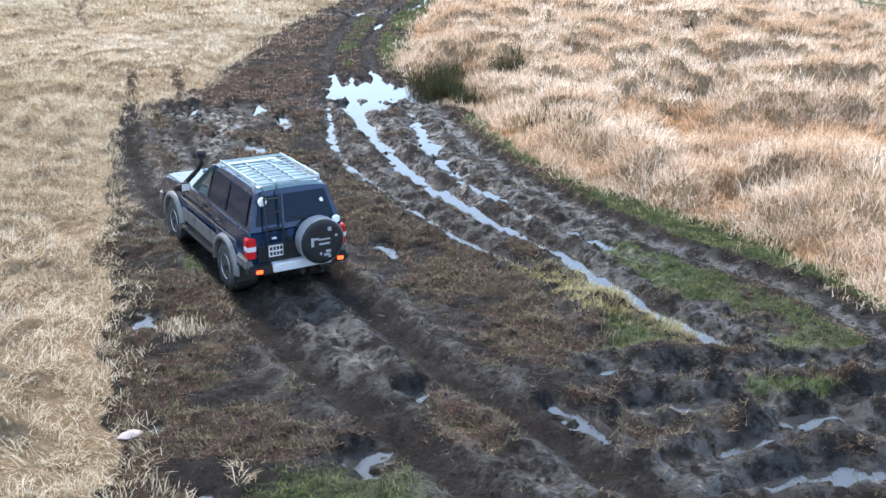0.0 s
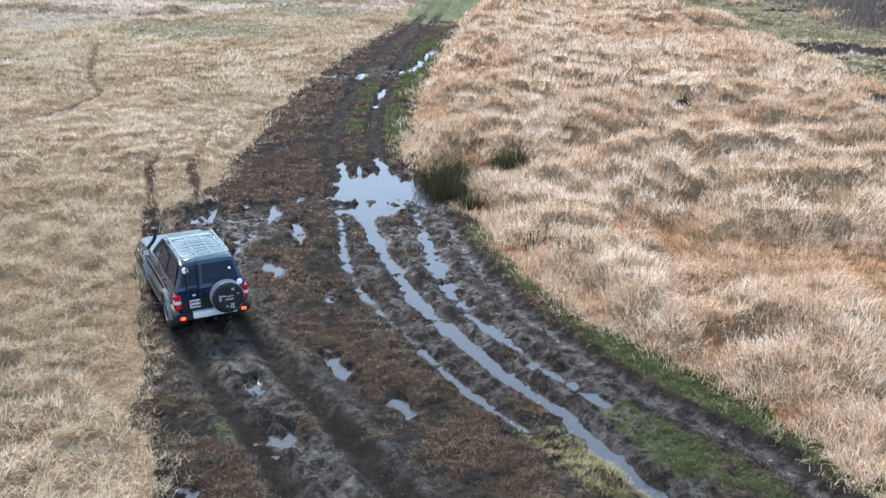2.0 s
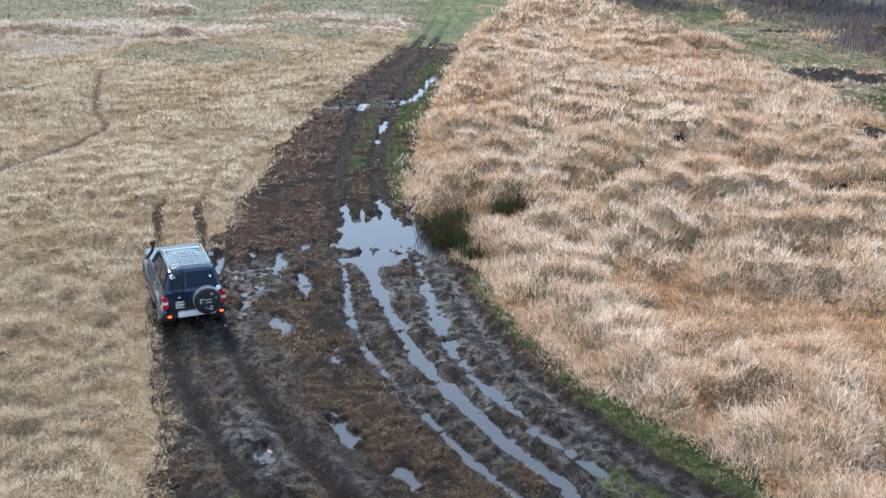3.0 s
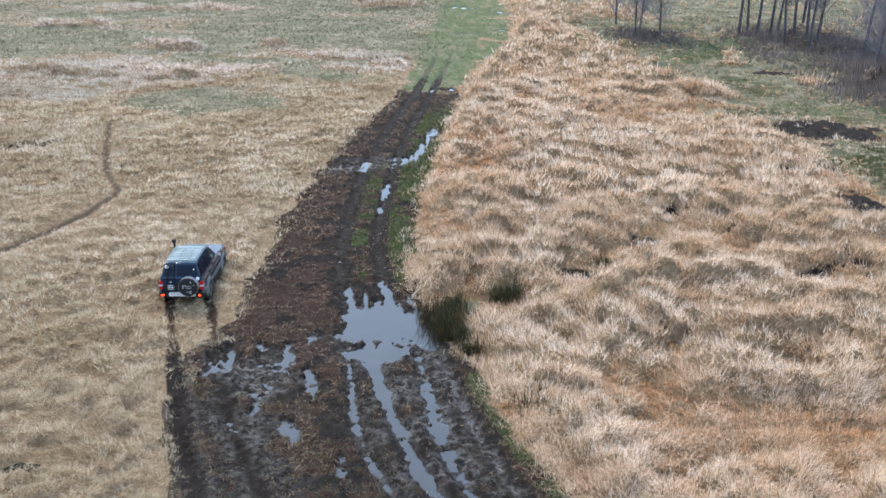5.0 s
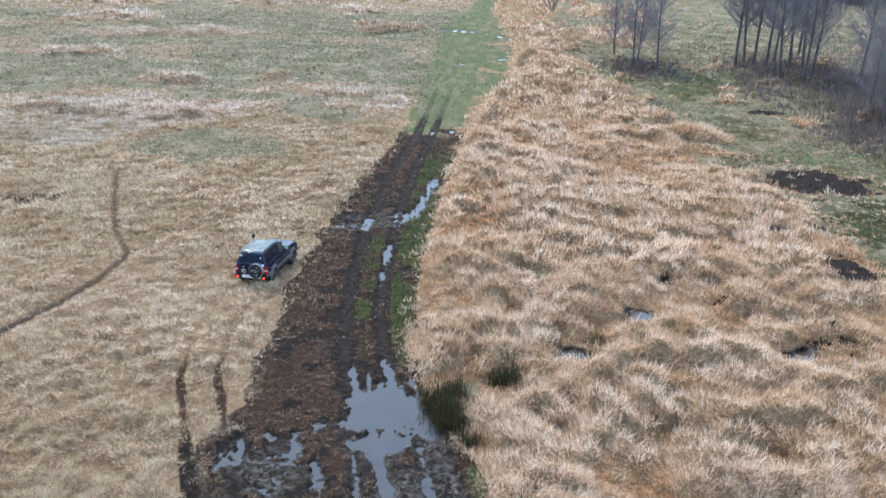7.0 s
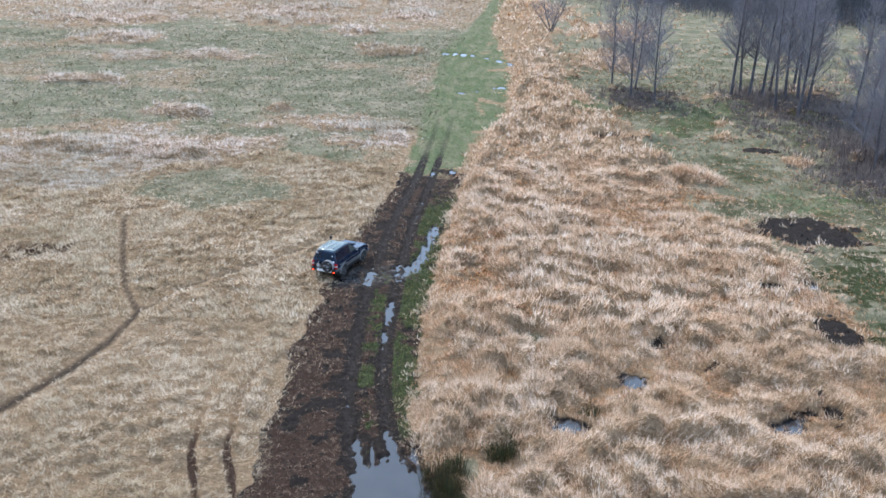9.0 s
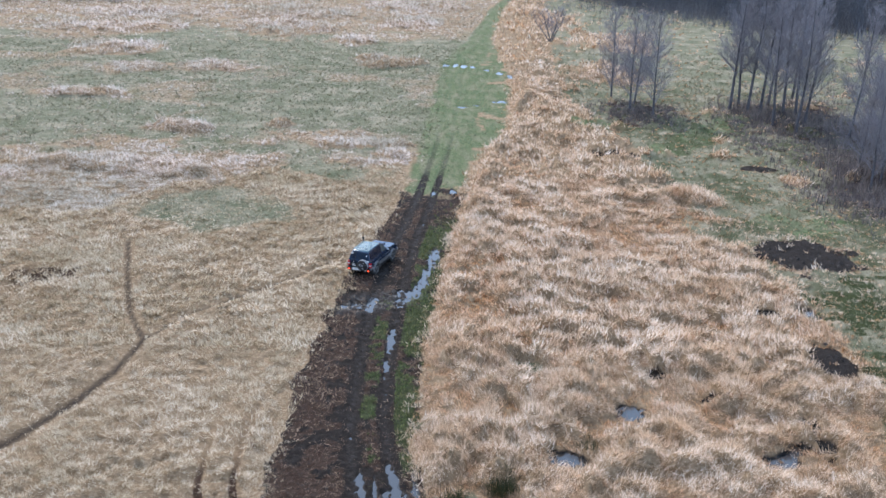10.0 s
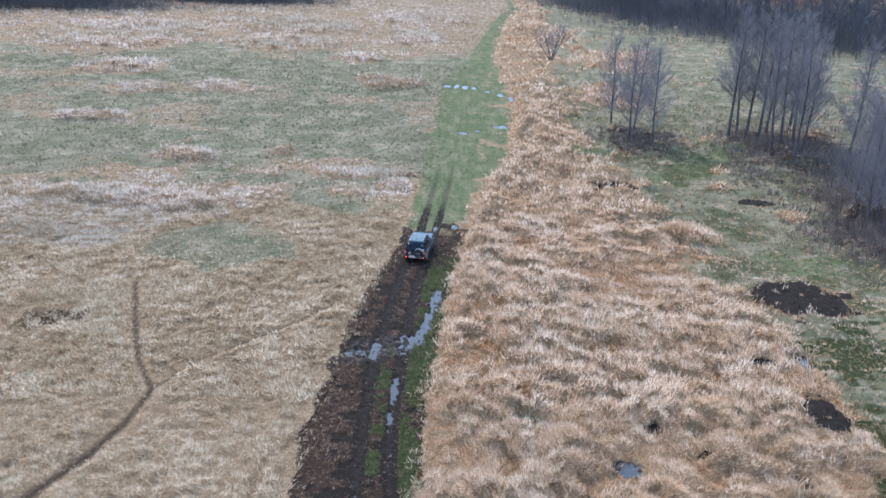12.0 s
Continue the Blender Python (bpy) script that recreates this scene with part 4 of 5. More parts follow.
def side_slab(profile, half):
    """A closed side outline (y, z) carried across the car's width."""
    bm = bmesh.new()
    left = [bm.verts.new((-half(z), y, z)) for y, z in profile]
    right = [bm.verts.new((half(z), y, z)) for y, z in profile]
    n = len(profile)
    for k in range(n):
        bm.faces.new((left[k], left[(k + 1) % n], right[(k + 1) % n], right[k]))
    fl, fr = bm.faces.new(left[::-1]), bm.faces.new(right)
    return bm, fl, fr


def build_car():
    car = tagged(new("off_road_car"), "dark blue five-door off-road car, muddy, driving with rear lamps lit", "car")
    # lower shell with wheel openings
    prof = [(-1.02, 0.70), (-0.50, 0.62)] + [p for p in arch(0, 0.50)[::-1] if p[1] > 0.60] + [(0.56, 0.58), (2.40, 0.58)] + [p for p in arch(AXLE, 0.50)[::-1] if p[1] > 0.60] + \
           [(3.62, 0.66), (3.80, 0.74), (3.83, 1.02), (3.74, 1.17), (3.55, 1.23), (2.35, 1.31), (2.08, 1.33), (1.0, 1.33), (-0.92, 1.33), (-1.02, 1.28), (-1.06, 1.0)]
    bm, fl, fr = side_slab(prof, lambda z: 0.895 - 0.05 * max(0, z - 1.05) / 0.28 - 0.03 * max(0, 0.8 - z) / 0.2)
    rim = [e for e in bm.edges if (e in fl.edges or e in fr.edges) and min(v.co.z for v in e.verts) > 0.95]
    bmesh.ops.bevel(bm, geom=rim, offset=0.05, segments=3, affect="EDGES")
    bmesh.ops.triangulate(bm, faces=[f for f in bm.faces if len(f.verts) > 4])
    body = part("body", bm, M_BLUE, car, "navy blue two-tone bodywork")
    # cabin with leaning sides
    bm = bmesh.new()
    stations = ((2.12, 1.31, 0.80), (1.28, 1.93, 0.645), (1.05, 1.965, 0.63), (0.2, 1.985, 0.635), (-0.70, 1.965, 0.63), (-0.86, 1.92, 0.645), (-1.035, 1.31, 0.83))
    rows = []
    for y, z, w in stations:
        crown = 0.03 if z > 1.6 else 0.0
        rows.append([bm.verts.new((x * w, y, z + crown * (1 - abs(x) ** 3))) for x in (-1, -0.9, -0.5, 0, 0.5, 0.9, 1)])
    for a, b in zip(rows[:-1], rows[1:]):
        for k in range(6):
            bm.faces.new((a[k], a[k + 1], b[k + 1], b[k]))
    base = {-1: [bm.verts.new((-0.83, y, 1.31)) for y in (1.28, 1.05, 0.2, -0.70, -0.86)], 1: [bm.verts.new((0.83, y, 1.31)) for y in (1.28, 1.05, 0.2, -0.70, -0.86)]}
    for s, k in ((-1, 0), (1, 6)):
        b = [rows[0][k]] + base[s] + [rows[6][k]]
        for i in range(6):
            q = [rows[i][k], rows[i + 1][k], b[i + 1], b[i]]
            q = [v for j, v in enumerate(q) if v not in q[:j]]
            if len(q) > 2:
                bm.faces.new(q)
    cabin = part("cabin", bm, M_BLUE, car, "navy blue roof and window pillars", True)
    cabin.data.set_sharp_from_angle(angle=radians(28))
    # thin sheet over the cabin roof, coloured with the sky's reflection
    bm = bmesh.new()
    sheet = [[bm.verts.new((x * (w - 0.03), y, z + 0.008 + 0.03 * (1 - abs(x) ** 3))) for x in (-1, -0.8, -0.4, 0, 0.4, 0.8, 1)] for y, z, w in ((1.26, 1.935, 0.645), (1.05, 1.965, 0.63), (0.2, 1.985, 0.635), (-0.70, 1.965, 0.63), (-0.84, 1.925, 0.64))]
    for a, b in zip(sheet[:-1], sheet[1:]):
        for k in range(6):
            bm.faces.new((a[k], a[k + 1], b[k + 1], b[k]))
    edge_ring = bmesh.ops.extrude_face_region(bm, geom=bm.faces[:])
    bmesh.ops.translate(bm, verts=[v for v in edge_ring["geom"] if isinstance(v, bmesh.types.BMVert)], vec=(0, 0, -0.012))
    part("roof_panel", bm, M_ROOF_SKY, car, "glossy navy roof panel, sky reflection put into its teal-grey colour", True)

    def on_side(s, y, z, out=0.006):
        k = (z - 1.31) / (1.95 - 1.31)
        return (s * (0.83 - k * (0.83 - 0.645) + out), y, z)

    for s in (-1, 1):
        for name, outline, mat in (("side_window", ((1.90, 1.37), (1.10, 1.37), (1.10, 1.88), (1.30, 1.88)), M_FRONT_GLASS), ("side_window", ((1.02, 1.37), (0.18, 1.37), (0.18, 1.89), (1.02, 1.89)), M_GLASS),
                                   ("side_window", ((0.10, 1.37), (-0.82, 1.37), (-0.74, 1.87), (0.10, 1.89)), M_GLASS)):
            part(name, plate([on_side(s, y, z) for y, z in (outline if s > 0 else outline[::-1])], 0.012, 0.003), mat, car, "dark tinted side window")
    part("windscreen", plate([(-0.74, 2.075, 1.36), (0.74, 2.075, 1.36), (0.60, 1.345, 1.905), (-0.60, 1.345, 1.905)], 0.012), M_FRONT_GLASS, car, "windscreen glass")

    def on_back(x, z, out=0.008):
        k = (z - 1.31) / (1.95 - 1.31)
        return (x * (1 - 0.22 * k), -1.035 + 0.175 * k - out, z)

    for a, b in ((-0.74, -0.24), (-0.20, 0.74)):
        part("rear_window", plate([on_back(a, 1.40), on_back(b, 1.40), on_back(b, 1.87), on_back(a, 1.87)], 0.014, 0.004), M_GLASS, car, "dark tinted rear window")
    # two-tone cladding, flares, sills
    for s in (-1, 1):
        for cy in (0, AXLE):
            bm = bmesh.new()
            outer = [(cy + 0.60 * math.cos(a), 0.42 + 0.60 * math.sin(a)) for a in [math.pi * k / 14 for k in range(15)]]
            inner_arc = [(cy + 0.49 * math.cos(a), 0.42 + 0.49 * math.sin(a)) for a in [math.pi * k / 14 for k in range(15)]]
            va = [bm.verts.new((s * 0.895, y, z)) for y, z in outer]
            vm = [bm.verts.new((s * 0.965, cy + 0.96 * (y - cy), 0.42 + 0.96 * (z - 0.42))) for y, z in outer]
            vb = [bm.verts.new((s * 0.975, y, z)) for y, z in inner_arc]
            vc = [bm.verts.new((s * 0.86, y, z)) for y, z in inner_arc]
            for p, q in ((va, vm), (vm, vb), (vb, vc)):
                for k in range(14):
                    bm.faces.new((p[k], p[k + 1], q[k + 1], q[k]))
            part("wheel_arch", bm, M_SILVER, car, "silver flared wheel arch", True)
        part("door_cladding", box(min(s * 0.885, s * 0.912), max(s * 0.885, s * 0.912), 0.52, 2.44, 0.60, 0.86, 0.01), M_SILVER, car, "muddy silver lower door trim")
        part("side_step", box(min(s * 0.80, s * 0.99), max(s * 0.80, s * 0.99), 0.55, 2.40, 0.47, 0.53, 0.015), M_BLACK, car)
        part("rear_corner_trim", box(min(s * 0.80, s * 0.925), max(s * 0.80, s * 0.925), -1.06, -0.56, 0.66, 0.86, 0.03), M_SILVER, car, "silver rear corner trim")
        part("waist_trim", box(min(s * 0.893, s * 0.907), max(s * 0.893, s * 0.907), -0.52, 2.5, 1.02, 1.06, 0.004), M_SILVER, car)
        for y in (0.14, 1.06):
            part("door_gap", box(min(s * 0.893, s * 0.899), max(s * 0.893, s * 0.899), y - 0.006, y + 0.006, 0.88, 1.30), M_BLACK, car)
        for y in (0.30, 1.22):
            part("door_handle", box(min(s * 0.87, s * 0.915), max(s * 0.87, s * 0.915), y, y + 0.18, 1.15, 1.185, 0.008), M_BLACK, car)
        mirror = part("door_mirror", box(min(s * 0.90, s * 1.10), max(s * 0.90, s * 1.10), 1.80, 1.90, 1.33, 1.50, 0.03), M_BLACK, car, "black door mirror")
        part("mirror_glass", box(min(s * 0.925, s * 1.075), max(s * 0.925, s * 1.075), 1.792, 1.799, 1.35, 1.48), M_CHROME, mirror)
        part("mud_flap", box(min(s * 0.62, s * 0.92), max(s * 0.62, s * 0.92), -0.56, -0.535, 0.30, 0.66, 0.004), M_RUBBER, car)
        lamp = part("tail_lamp", box(min(s * 0.745, s * 0.905), max(s * 0.745, s * 0.905), -1.075, -0.90, 0.86, 1.22, 0.02), M_RED, car, "red and clear tail lamp cluster")
        part("reversing_lens", box(min(s * 0.75, s * 0.910), max(s * 0.75, s * 0.910), -1.081, -0.92, 1.00, 1.08, 0.004), M_CLEAR, lamp)
        part("bumper_lamp", box(min(s * 0.69, s * 0.80), max(s * 0.69, s * 0.80), -1.185, -1.15, 0.625, 0.685, 0.008), M_LIT, car, "lit orange-red bumper lamp")
        part("headlamp", box(min(s * 0.55, s * 0.84), max(s * 0.55, s * 0.84), 3.78, 3.85, 0.92, 1.12, 0.02), M_CLEAR, car)
        part("rear_fender_liner", lathe([(s * 0.50, 0.47), (s * 0.86, 0.47)], 20), M_UNDER, car).location = (0, 0, 0.44)
        part("front_fender_liner", lathe([(s * 0.50, 0.47), (s * 0.86, 0.47)], 20), M_UNDER, car).location = (0, AXLE, 0.44)
    part("floor_pan", box(-0.84, 0.84, -0.95, 3.6, 0.56, 0.66), M_UNDER, car)
    part("rear_axle", tube([(-0.8, 0, 0.42), (0.8, 0, 0.42)], 0.07), M_UNDER, car)
    part("front_axle", tube([(-0.8, AXLE, 0.42), (0.8, AXLE, 0.42)], 0.07), M_UNDER, car)
    part("exhaust", tube([(0.35, 0.2, 0.5), (0.40, -0.7, 0.50), (0.42, -1.12, 0.46)], 0.035), M_UNDER, car)
    # bumpers
    part("rear_bumper", box(-0.92, 0.92, -1.16, -0.92, 0.57, 0.74, 0.04), M_BLACK, car, "black rear bumper with bright step plate")
    part("bumper_step", box(-0.50, 0.58, -1.178, -1.00, 0.60, 0.752, 0.015), M_CHROME, car, "bright metal step plate")
    part("tow_hitch", tube([(0.02, -0.9, 0.52), (0.02, -1.22, 0.52), (0.02, -1.25, 0.60)], 0.03), M_UNDER, car)
    part("front_bumper", box(-0.92, 0.92, 3.70, 3.98, 0.58, 0.84, 0.05), M_SILVER, car)
    part("grille", box(-0.52, 0.52, 3.79, 3.86, 0.88, 1.12, 0.02), M_CHROME, car)
    part("bonnet", box(-0.72, 0.72, 2.30, 3.60, 1.22, 1.30, 0.03), M_BLUE, car, "navy blue bonnet").rotation_euler = (radians(-1.2), 0, 0)
    part("bonnet_scoop", box(-0.25, 0.25, 2.75, 3.15, 1.27, 1.36, 0.03), M_BLUE, car)
    # back doors
    part("door_seam", box(-0.225, -0.215, -1.072, -1.05, 0.76, 1.32), M_BLACK, car)
    part("rear_garnish", box(-0.72, 0.72, -1.074, -1.04, 0.78, 1.06, 0.01), M_BLACK, car, "black lower panel of the back doors")
    plate_ob = part("number_plate", box(-0.54, -0.27, -1.092, -1.076, 0.86, 1.06, 0.004), M_PLATE, car, "white number plate with dark bars")
    for z in (1.005, 0.915):
        for k in range(4):
            part("plate_bar", box(-0.515 + 0.06 * k, -0.472 + 0.06 * k, -1.096, -1.0925, z - 0.03, z + 0.03), M_BLACK, plate_ob)
    part("badge", box(-0.46, -0.38, -1.082, -1.062, 1.16, 1.20, 0.005), M_CHROME, car)
    part("back_door_handle", box(-0.19, -0.10, -1.10, -1.06, 1.10, 1.15, 0.01), M_BLACK, car)
    for x, z, w in ((-0.56, 1.80, 0.11), (0.70, 1.36, 0.10)):
        part("round_mirror" if x > 0 else "work_lamp", lathe([(0, 0.3 * w), (-0.01, w * 0.72), (-0.03, w * 0.72), (-0.045, 0.55 * w)], 20, "Y"), M_WHITE, car, "small white oval lamp").location = (x, -1.03 + 0.15 * (z - 1.31) / 0.64 - (0.08 if x > 0 else 0.02), z)
    part("sticker", plate([on_back(0.56, 1.66, 0.01), on_back(0.62, 1.66, 0.01), on_back(0.62, 1.72, 0.01), on_back(0.56, 1.72, 0.01)], 0.002), M_WHITE, car)
    part("wiper", tube([(0.30, -1.07, 1.42), (-0.05, -1.055, 1.50)], 0.008, 6), M_BLACK, car)
    # ladder on the narrow door
    ladder = part("ladder", tube([(-0.57, -1.10, 0.78), (-0.57, -1.14, 0.82), (-0.57, -1.13, 1.36), (-0.53, -0.96, 1.93), (-0.52, -0.88, 2.00)], 0.016), M_BLACK, car, "black rear ladder")
    part("ladder_rail", tube([(-0.28, -1.10, 0.78), (-0.28, -1.14, 0.82), (-0.28, -1.13, 1.36), (-0.27, -0.96, 1.93), (-0.27, -0.88, 2.00)], 0.016), M_BLACK, ladder)
    for y, z in ((-1.14, 1.10), (-1.13, 1.36), (-1.05, 1.62), (-0.985, 1.84)):
        part("rung", tube([(-0.56, y, z), (-0.28, y, z)], 0.014), M_BLACK, ladder)
    # spare wheel
    spare = part("spare_wheel", lathe([(-0.30, 0.30), (-0.298, 0.36), (-0.27, 0.392), (-0.06, 0.385), (0.0, 0.30)], 40, "Y"), M_BLACK, car, "black spare wheel cover with a silver band", True)
    spare.location = (0.34, -1.07, 1.07)
    part("cover_band", lathe([(-0.262, 0.385), (-0.262, 0.402), (-0.02, 0.398), (-0.02, 0.38)], 40, "Y"), M_BAND, spare, "bright silver band")
    for x, z, w, h in ((-0.2, 0.02, 0.05, 0.16), (-0.13, 0.07, 0.10, 0.04), (0.02, 0.05, 0.22, 0.03), (0.02, -0.03, 0.20, 0.035), (0.09, -0.17, 0.09, 0.05), (0.06, -0.23, 0.10, 0.04), (0.11, -0.26, 0.05, 0.06), (0.12, 0.22, 0.07, 0.07), (0.24, 0.09, 0.05, 0.04), (-0.05, -0.2, 0.04, 0.05)):
        part("cover_print", box(x - w / 2, x + w / 2, -0.3045, -0.3005, z - h / 2, z + h / 2, 0.0015), M_GREY, spare, "faded grey print")
    # roof rack
    rack = part("roof_rack", tube([(-0.57, -0.76, 2.045), (-0.57, 0.98, 2.045), (0.57, 0.98, 2.045), (0.57, -0.76, 2.045), (-0.57, -0.76, 2.045)], 0.016), M_RACK, car, "silver tubular roof rack")
    for k in range(9):
        y = -0.68 + 0.2 * k
        part("rack_bar", tube([(-0.57, y, 2.04), (0.57, y, 2.04)], 0.012), M_RACK, rack)
    for x in (-0.19, 0.19):
        part("rack_spine", tube([(x, -0.76, 2.03), (x, 0.98, 2.03)], 0.011), M_RACK, rack)
    for s in (-1, 1):
        part("rack_rail", tube([(s * 0.575, -0.74, 2.075), (s * 0.575, 0.98, 2.075)], 0.012), M_RACK, rack)
        for y in (-0.7, 0.1, 0.9):
            part("rack_foot", tube([(s * 0.60, y, 1.965), (s * 0.572, y, 2.07)], 0.014), M_RACK, rack)
    # snorkel
    snorkel = part("snorkel", tube([(-0.92, 2.75, 1.12), (-0.96, 2.45, 1.26), (-0.95, 2.12, 1.36), (-0.82, 1.55, 1.80), (-0.79, 1.42, 1.95), (-0.79, 1.40, 2.06)], [0.05, 0.055, 0.05, 0.045, 0.045, 0.05], 10), M_BLACK, car, "black snorkel up the front pillar", True)
    part("snorkel_head", lathe([(0, 0.05), (0.02, 0.085), (0.10, 0.095), (0.14, 0.07), (0.15, 0.03)], 18, "Y"), M_BLACK, snorkel).matrix_basis = pose(-0.79, 1.40, 2.05, 90, 0, 0)
    part("aerial", tube([(0.72, 2.2, 1.3), (0.74, 2.05, 2.0)], 0.006, 6), M_BLACK, car)
    return car


def build_wheel(car, s):
    prof = [(-0.13, 0.22), (-0.145, 0.30), (-0.14, 0.375), (-0.11, 0.412), (-0.03, 0.42), (0.03, 0.42), (0.11, 0.412), (0.14, 0.375), (0.145, 0.30), (0.13, 0.22)]
    wheel = new("wheel")
    wheel.parent = car
    tyre = part("tyre", lathe(prof, 36), M_RUBBER, wheel, "chunky muddy off-road tyre", True)
    bm = bmesh.new()
    for k in range(24):
        for side in (-1, 1):
            one = box(min(side * 0.02, side * 0.14), max(side * 0.02, side * 0.14), -0.033, 0.033, 0.405, 0.435)
            one.transform(Matrix.Rotation(2 * math.pi * (k + 0.25 * side) / 24, 4, "X"))
            me = bpy.data.meshes.new("lug")
            one.to_mesh(me)
            one.free()
            bm.from_mesh(me)
            bpy.data.meshes.remove(me)
    part("tread", bm, M_RUBBER, wheel)
    rim = part("rim", lathe([(s * 0.02, 0.03), (s * 0.02, 0.18), (s * 0.12, 0.215), (s * 0.145, 0.225), (s * 0.13, 0.23), (-s * 0.12, 0.23), (-s * 0.12, 0.20)], 30), M_RIM, wheel, "mud-streaked alloy rim")
    bm = bmesh.new()
    for k in range(6):
        one = box(min(s * 0.05, s * 0.12), max(s * 0.05, s * 0.12), -0.032, 0.032, 0.05, 0.215)
        one.transform(Matrix.Rotation(math.pi * k / 3, 4, "X"))
        me = bpy.data.meshes.new("spoke")
        one.to_mesh(me)
        one.free()
        bm.from_mesh(me)
        bpy.data.meshes.remove(me)
    part("spokes", bm, M_RIM, wheel)
    part("hub", lathe([(s * 0.02, 0.07), (s * 0.14, 0.065), (s * 0.16, 0.04)], 16), M_BLACK, wheel)
    return wheel


car = build_car()
WHEELS = []
for s in (-1, 1):
    for y, steer in ((0.0, 0.0), (AXLE, 0.0)):
        WHEELS.append((build_wheel(car, s), pose(s * 0.80, y, WHEEL_R), steer))


# ---- bare trees ----
def limb(v, f, a, b, ra, rb, sides):
    a, b = np.asarray(a), np.asarray(b)
    d = b - a
    d = d / (np.linalg.norm(d) + 1e-9)
    u = np.cross(d, (0, 0, 1) if abs(d[2]) < 0.9 else (0, 1, 0))
    u = u / np.linalg.norm(u)
    w = np.cross(d, u)
    n = len(v)
    for p, r in ((a, ra), (b, rb)):
        for k in range(sides):
            q = 2 * math.pi * k / sides
            v.append(p + r * (math.cos(q) * u + math.sin(q) * w))
    for k in range(sides):
        j = (k + 1) % sides
        f.append((n + k, n + j, n + sides + j, n + sides + k))


def grow(seed, height, girth, spread_at=0.25, boughs=34, twigs=9, reach=0.22, thick=0.024, leaders=1):
    """Trunk and branch meshes of one bare tree."""
    r = random.Random(seed)
    tv, tf, bv, bf = [], [], [], []

    def aside(d, s):
        return np.array([d[0] + r.gauss(0, s), d[1] + r.gauss(0, s), d[2] + r.gauss(0, s * 0.6)])

    for lead in range(leaders):
        p = np.array([0.0, 0.0, -0.1]) if leaders == 1 else np.array([r.gauss(0, 0.12), r.gauss(0, 0.12), -0.1])
        d = np.array([r.gauss(0, 0.02), r.gauss(0, 0.02), 1.0]) if leaders == 1 else np.array([r.gauss(0, 0.28), r.gauss(0, 0.28), 1.0])
        pts, n = [p], 12
        for k in range(n):
            d = aside(d, 0.022) * (np.array([0.86, 0.86, 1.0]) if leaders == 1 else 1.0)
            d = d / np.linalg.norm(d)
            p = p + d * height / n
            pts.append(p)
        rad = [girth * (1 - k / (n + 0.6)) ** 0.85 + 0.01 for k in range(n + 1)]
        rad[0] *= 1.35
        for k in range(n):
            limb(tv, tf, pts[k], pts[k + 1], rad[k], rad[k + 1], 7)
        for b in range(boughs // leaders):
            h = spread_at + (0.98 - spread_at) * (b + r.random()) / (boughs // leaders)
            k = min(int(h * n), n - 1)
            q = pts[k] + (pts[k + 1] - pts[k]) * (h * n - k)
            turn = r.uniform(0, 2 * math.pi)
            long = height * reach * (1.15 - h) * r.uniform(0.7, 1.35) + 0.35
            d = np.array([math.cos(turn), math.sin(turn), r.uniform(0.6, 1.5)])
            d = d / np.linalg.norm(d)
            rr = max(0.3 * rad[k], thick)
            for s in range(4):
                e = q + d * long / 4
                limb(bv, bf, q, e, rr * (1 - s / 4.6), rr * (1 - (s + 1) / 4.6), 4)
                for _ in range(twigs // 3):
                    td = aside(d, 0.55) + np.array([0, 0, 0.25])
                    td = td / np.linalg.norm(td)
                    m = q + (e - q) * r.random()
                    tl = long * r.uniform(0.18, 0.42)
                    g = m + td * tl
                    limb(bv, bf, m, g, thick * 0.7, thick * 0.3, 3)
                    for _ in range(2):
                        fd = aside(td, 0.5) + np.array([0, 0, 0.15])
                        o = m + (g - m) * r.uniform(0.3, 0.9)
                        limb(bv, bf, o, o + fd / np.linalg.norm(fd) * tl * 0.6, thick * 0.5, thick * 0.25, 3)
                q = e
                d = aside(d, 0.16) + np.array([0, 0, 0.10])
                d = d / np.linalg.norm(d)
    return (tv, tf), (bv, bf)


def mixed_mesh(name, v, f, mat):
    me = bpy.data.meshes.new(name)
    me.from_pydata([tuple(p) for p in v], [], f)
    me.materials.append(mat)
    return me


def make_tree(seed, height, girth, label, **more):
    (tv, tf), (bv, bf) = grow(seed, height, girth, **more)
    tree = tagged(new("bare_tree"), label, "tree")
    for name, v, f, mat in (("trunk", tv, tf, M_BARK), ("crown", bv, bf, M_TWIG)):
        ob = new(name, mixed_mesh(name, v, f, mat))
        ob.parent = tree
    return tree


TALL = "tall slender bare alder with fine grey twigs"
kinds = [make_tree(3, 15.5, 0.18, TALL, spread_at=0.24, boughs=64, twigs=18, reach=0.27, thick=0.0155), make_tree(5, 16.5, 0.20, TALL, spread_at=0.28, boughs=64, twigs=18, reach=0.25, thick=0.0155),
         make_tree(8, 12.5, 0.13, "slender bare young tree with upright grey branches", spread_at=0.14, boughs=56, twigs=15, reach=0.33, thick=0.0145)]
low = make_tree(11, 6.6, 0.10, "small bare tree with a round spreading crown", spread_at=0.2, boughs=44, twigs=9, reach=0.5, leaders=5, thick=0.03)
low.matrix_basis = pose(19.6, 184.7, 0.05)
first = [True, True, True]
pick = random.Random(4)
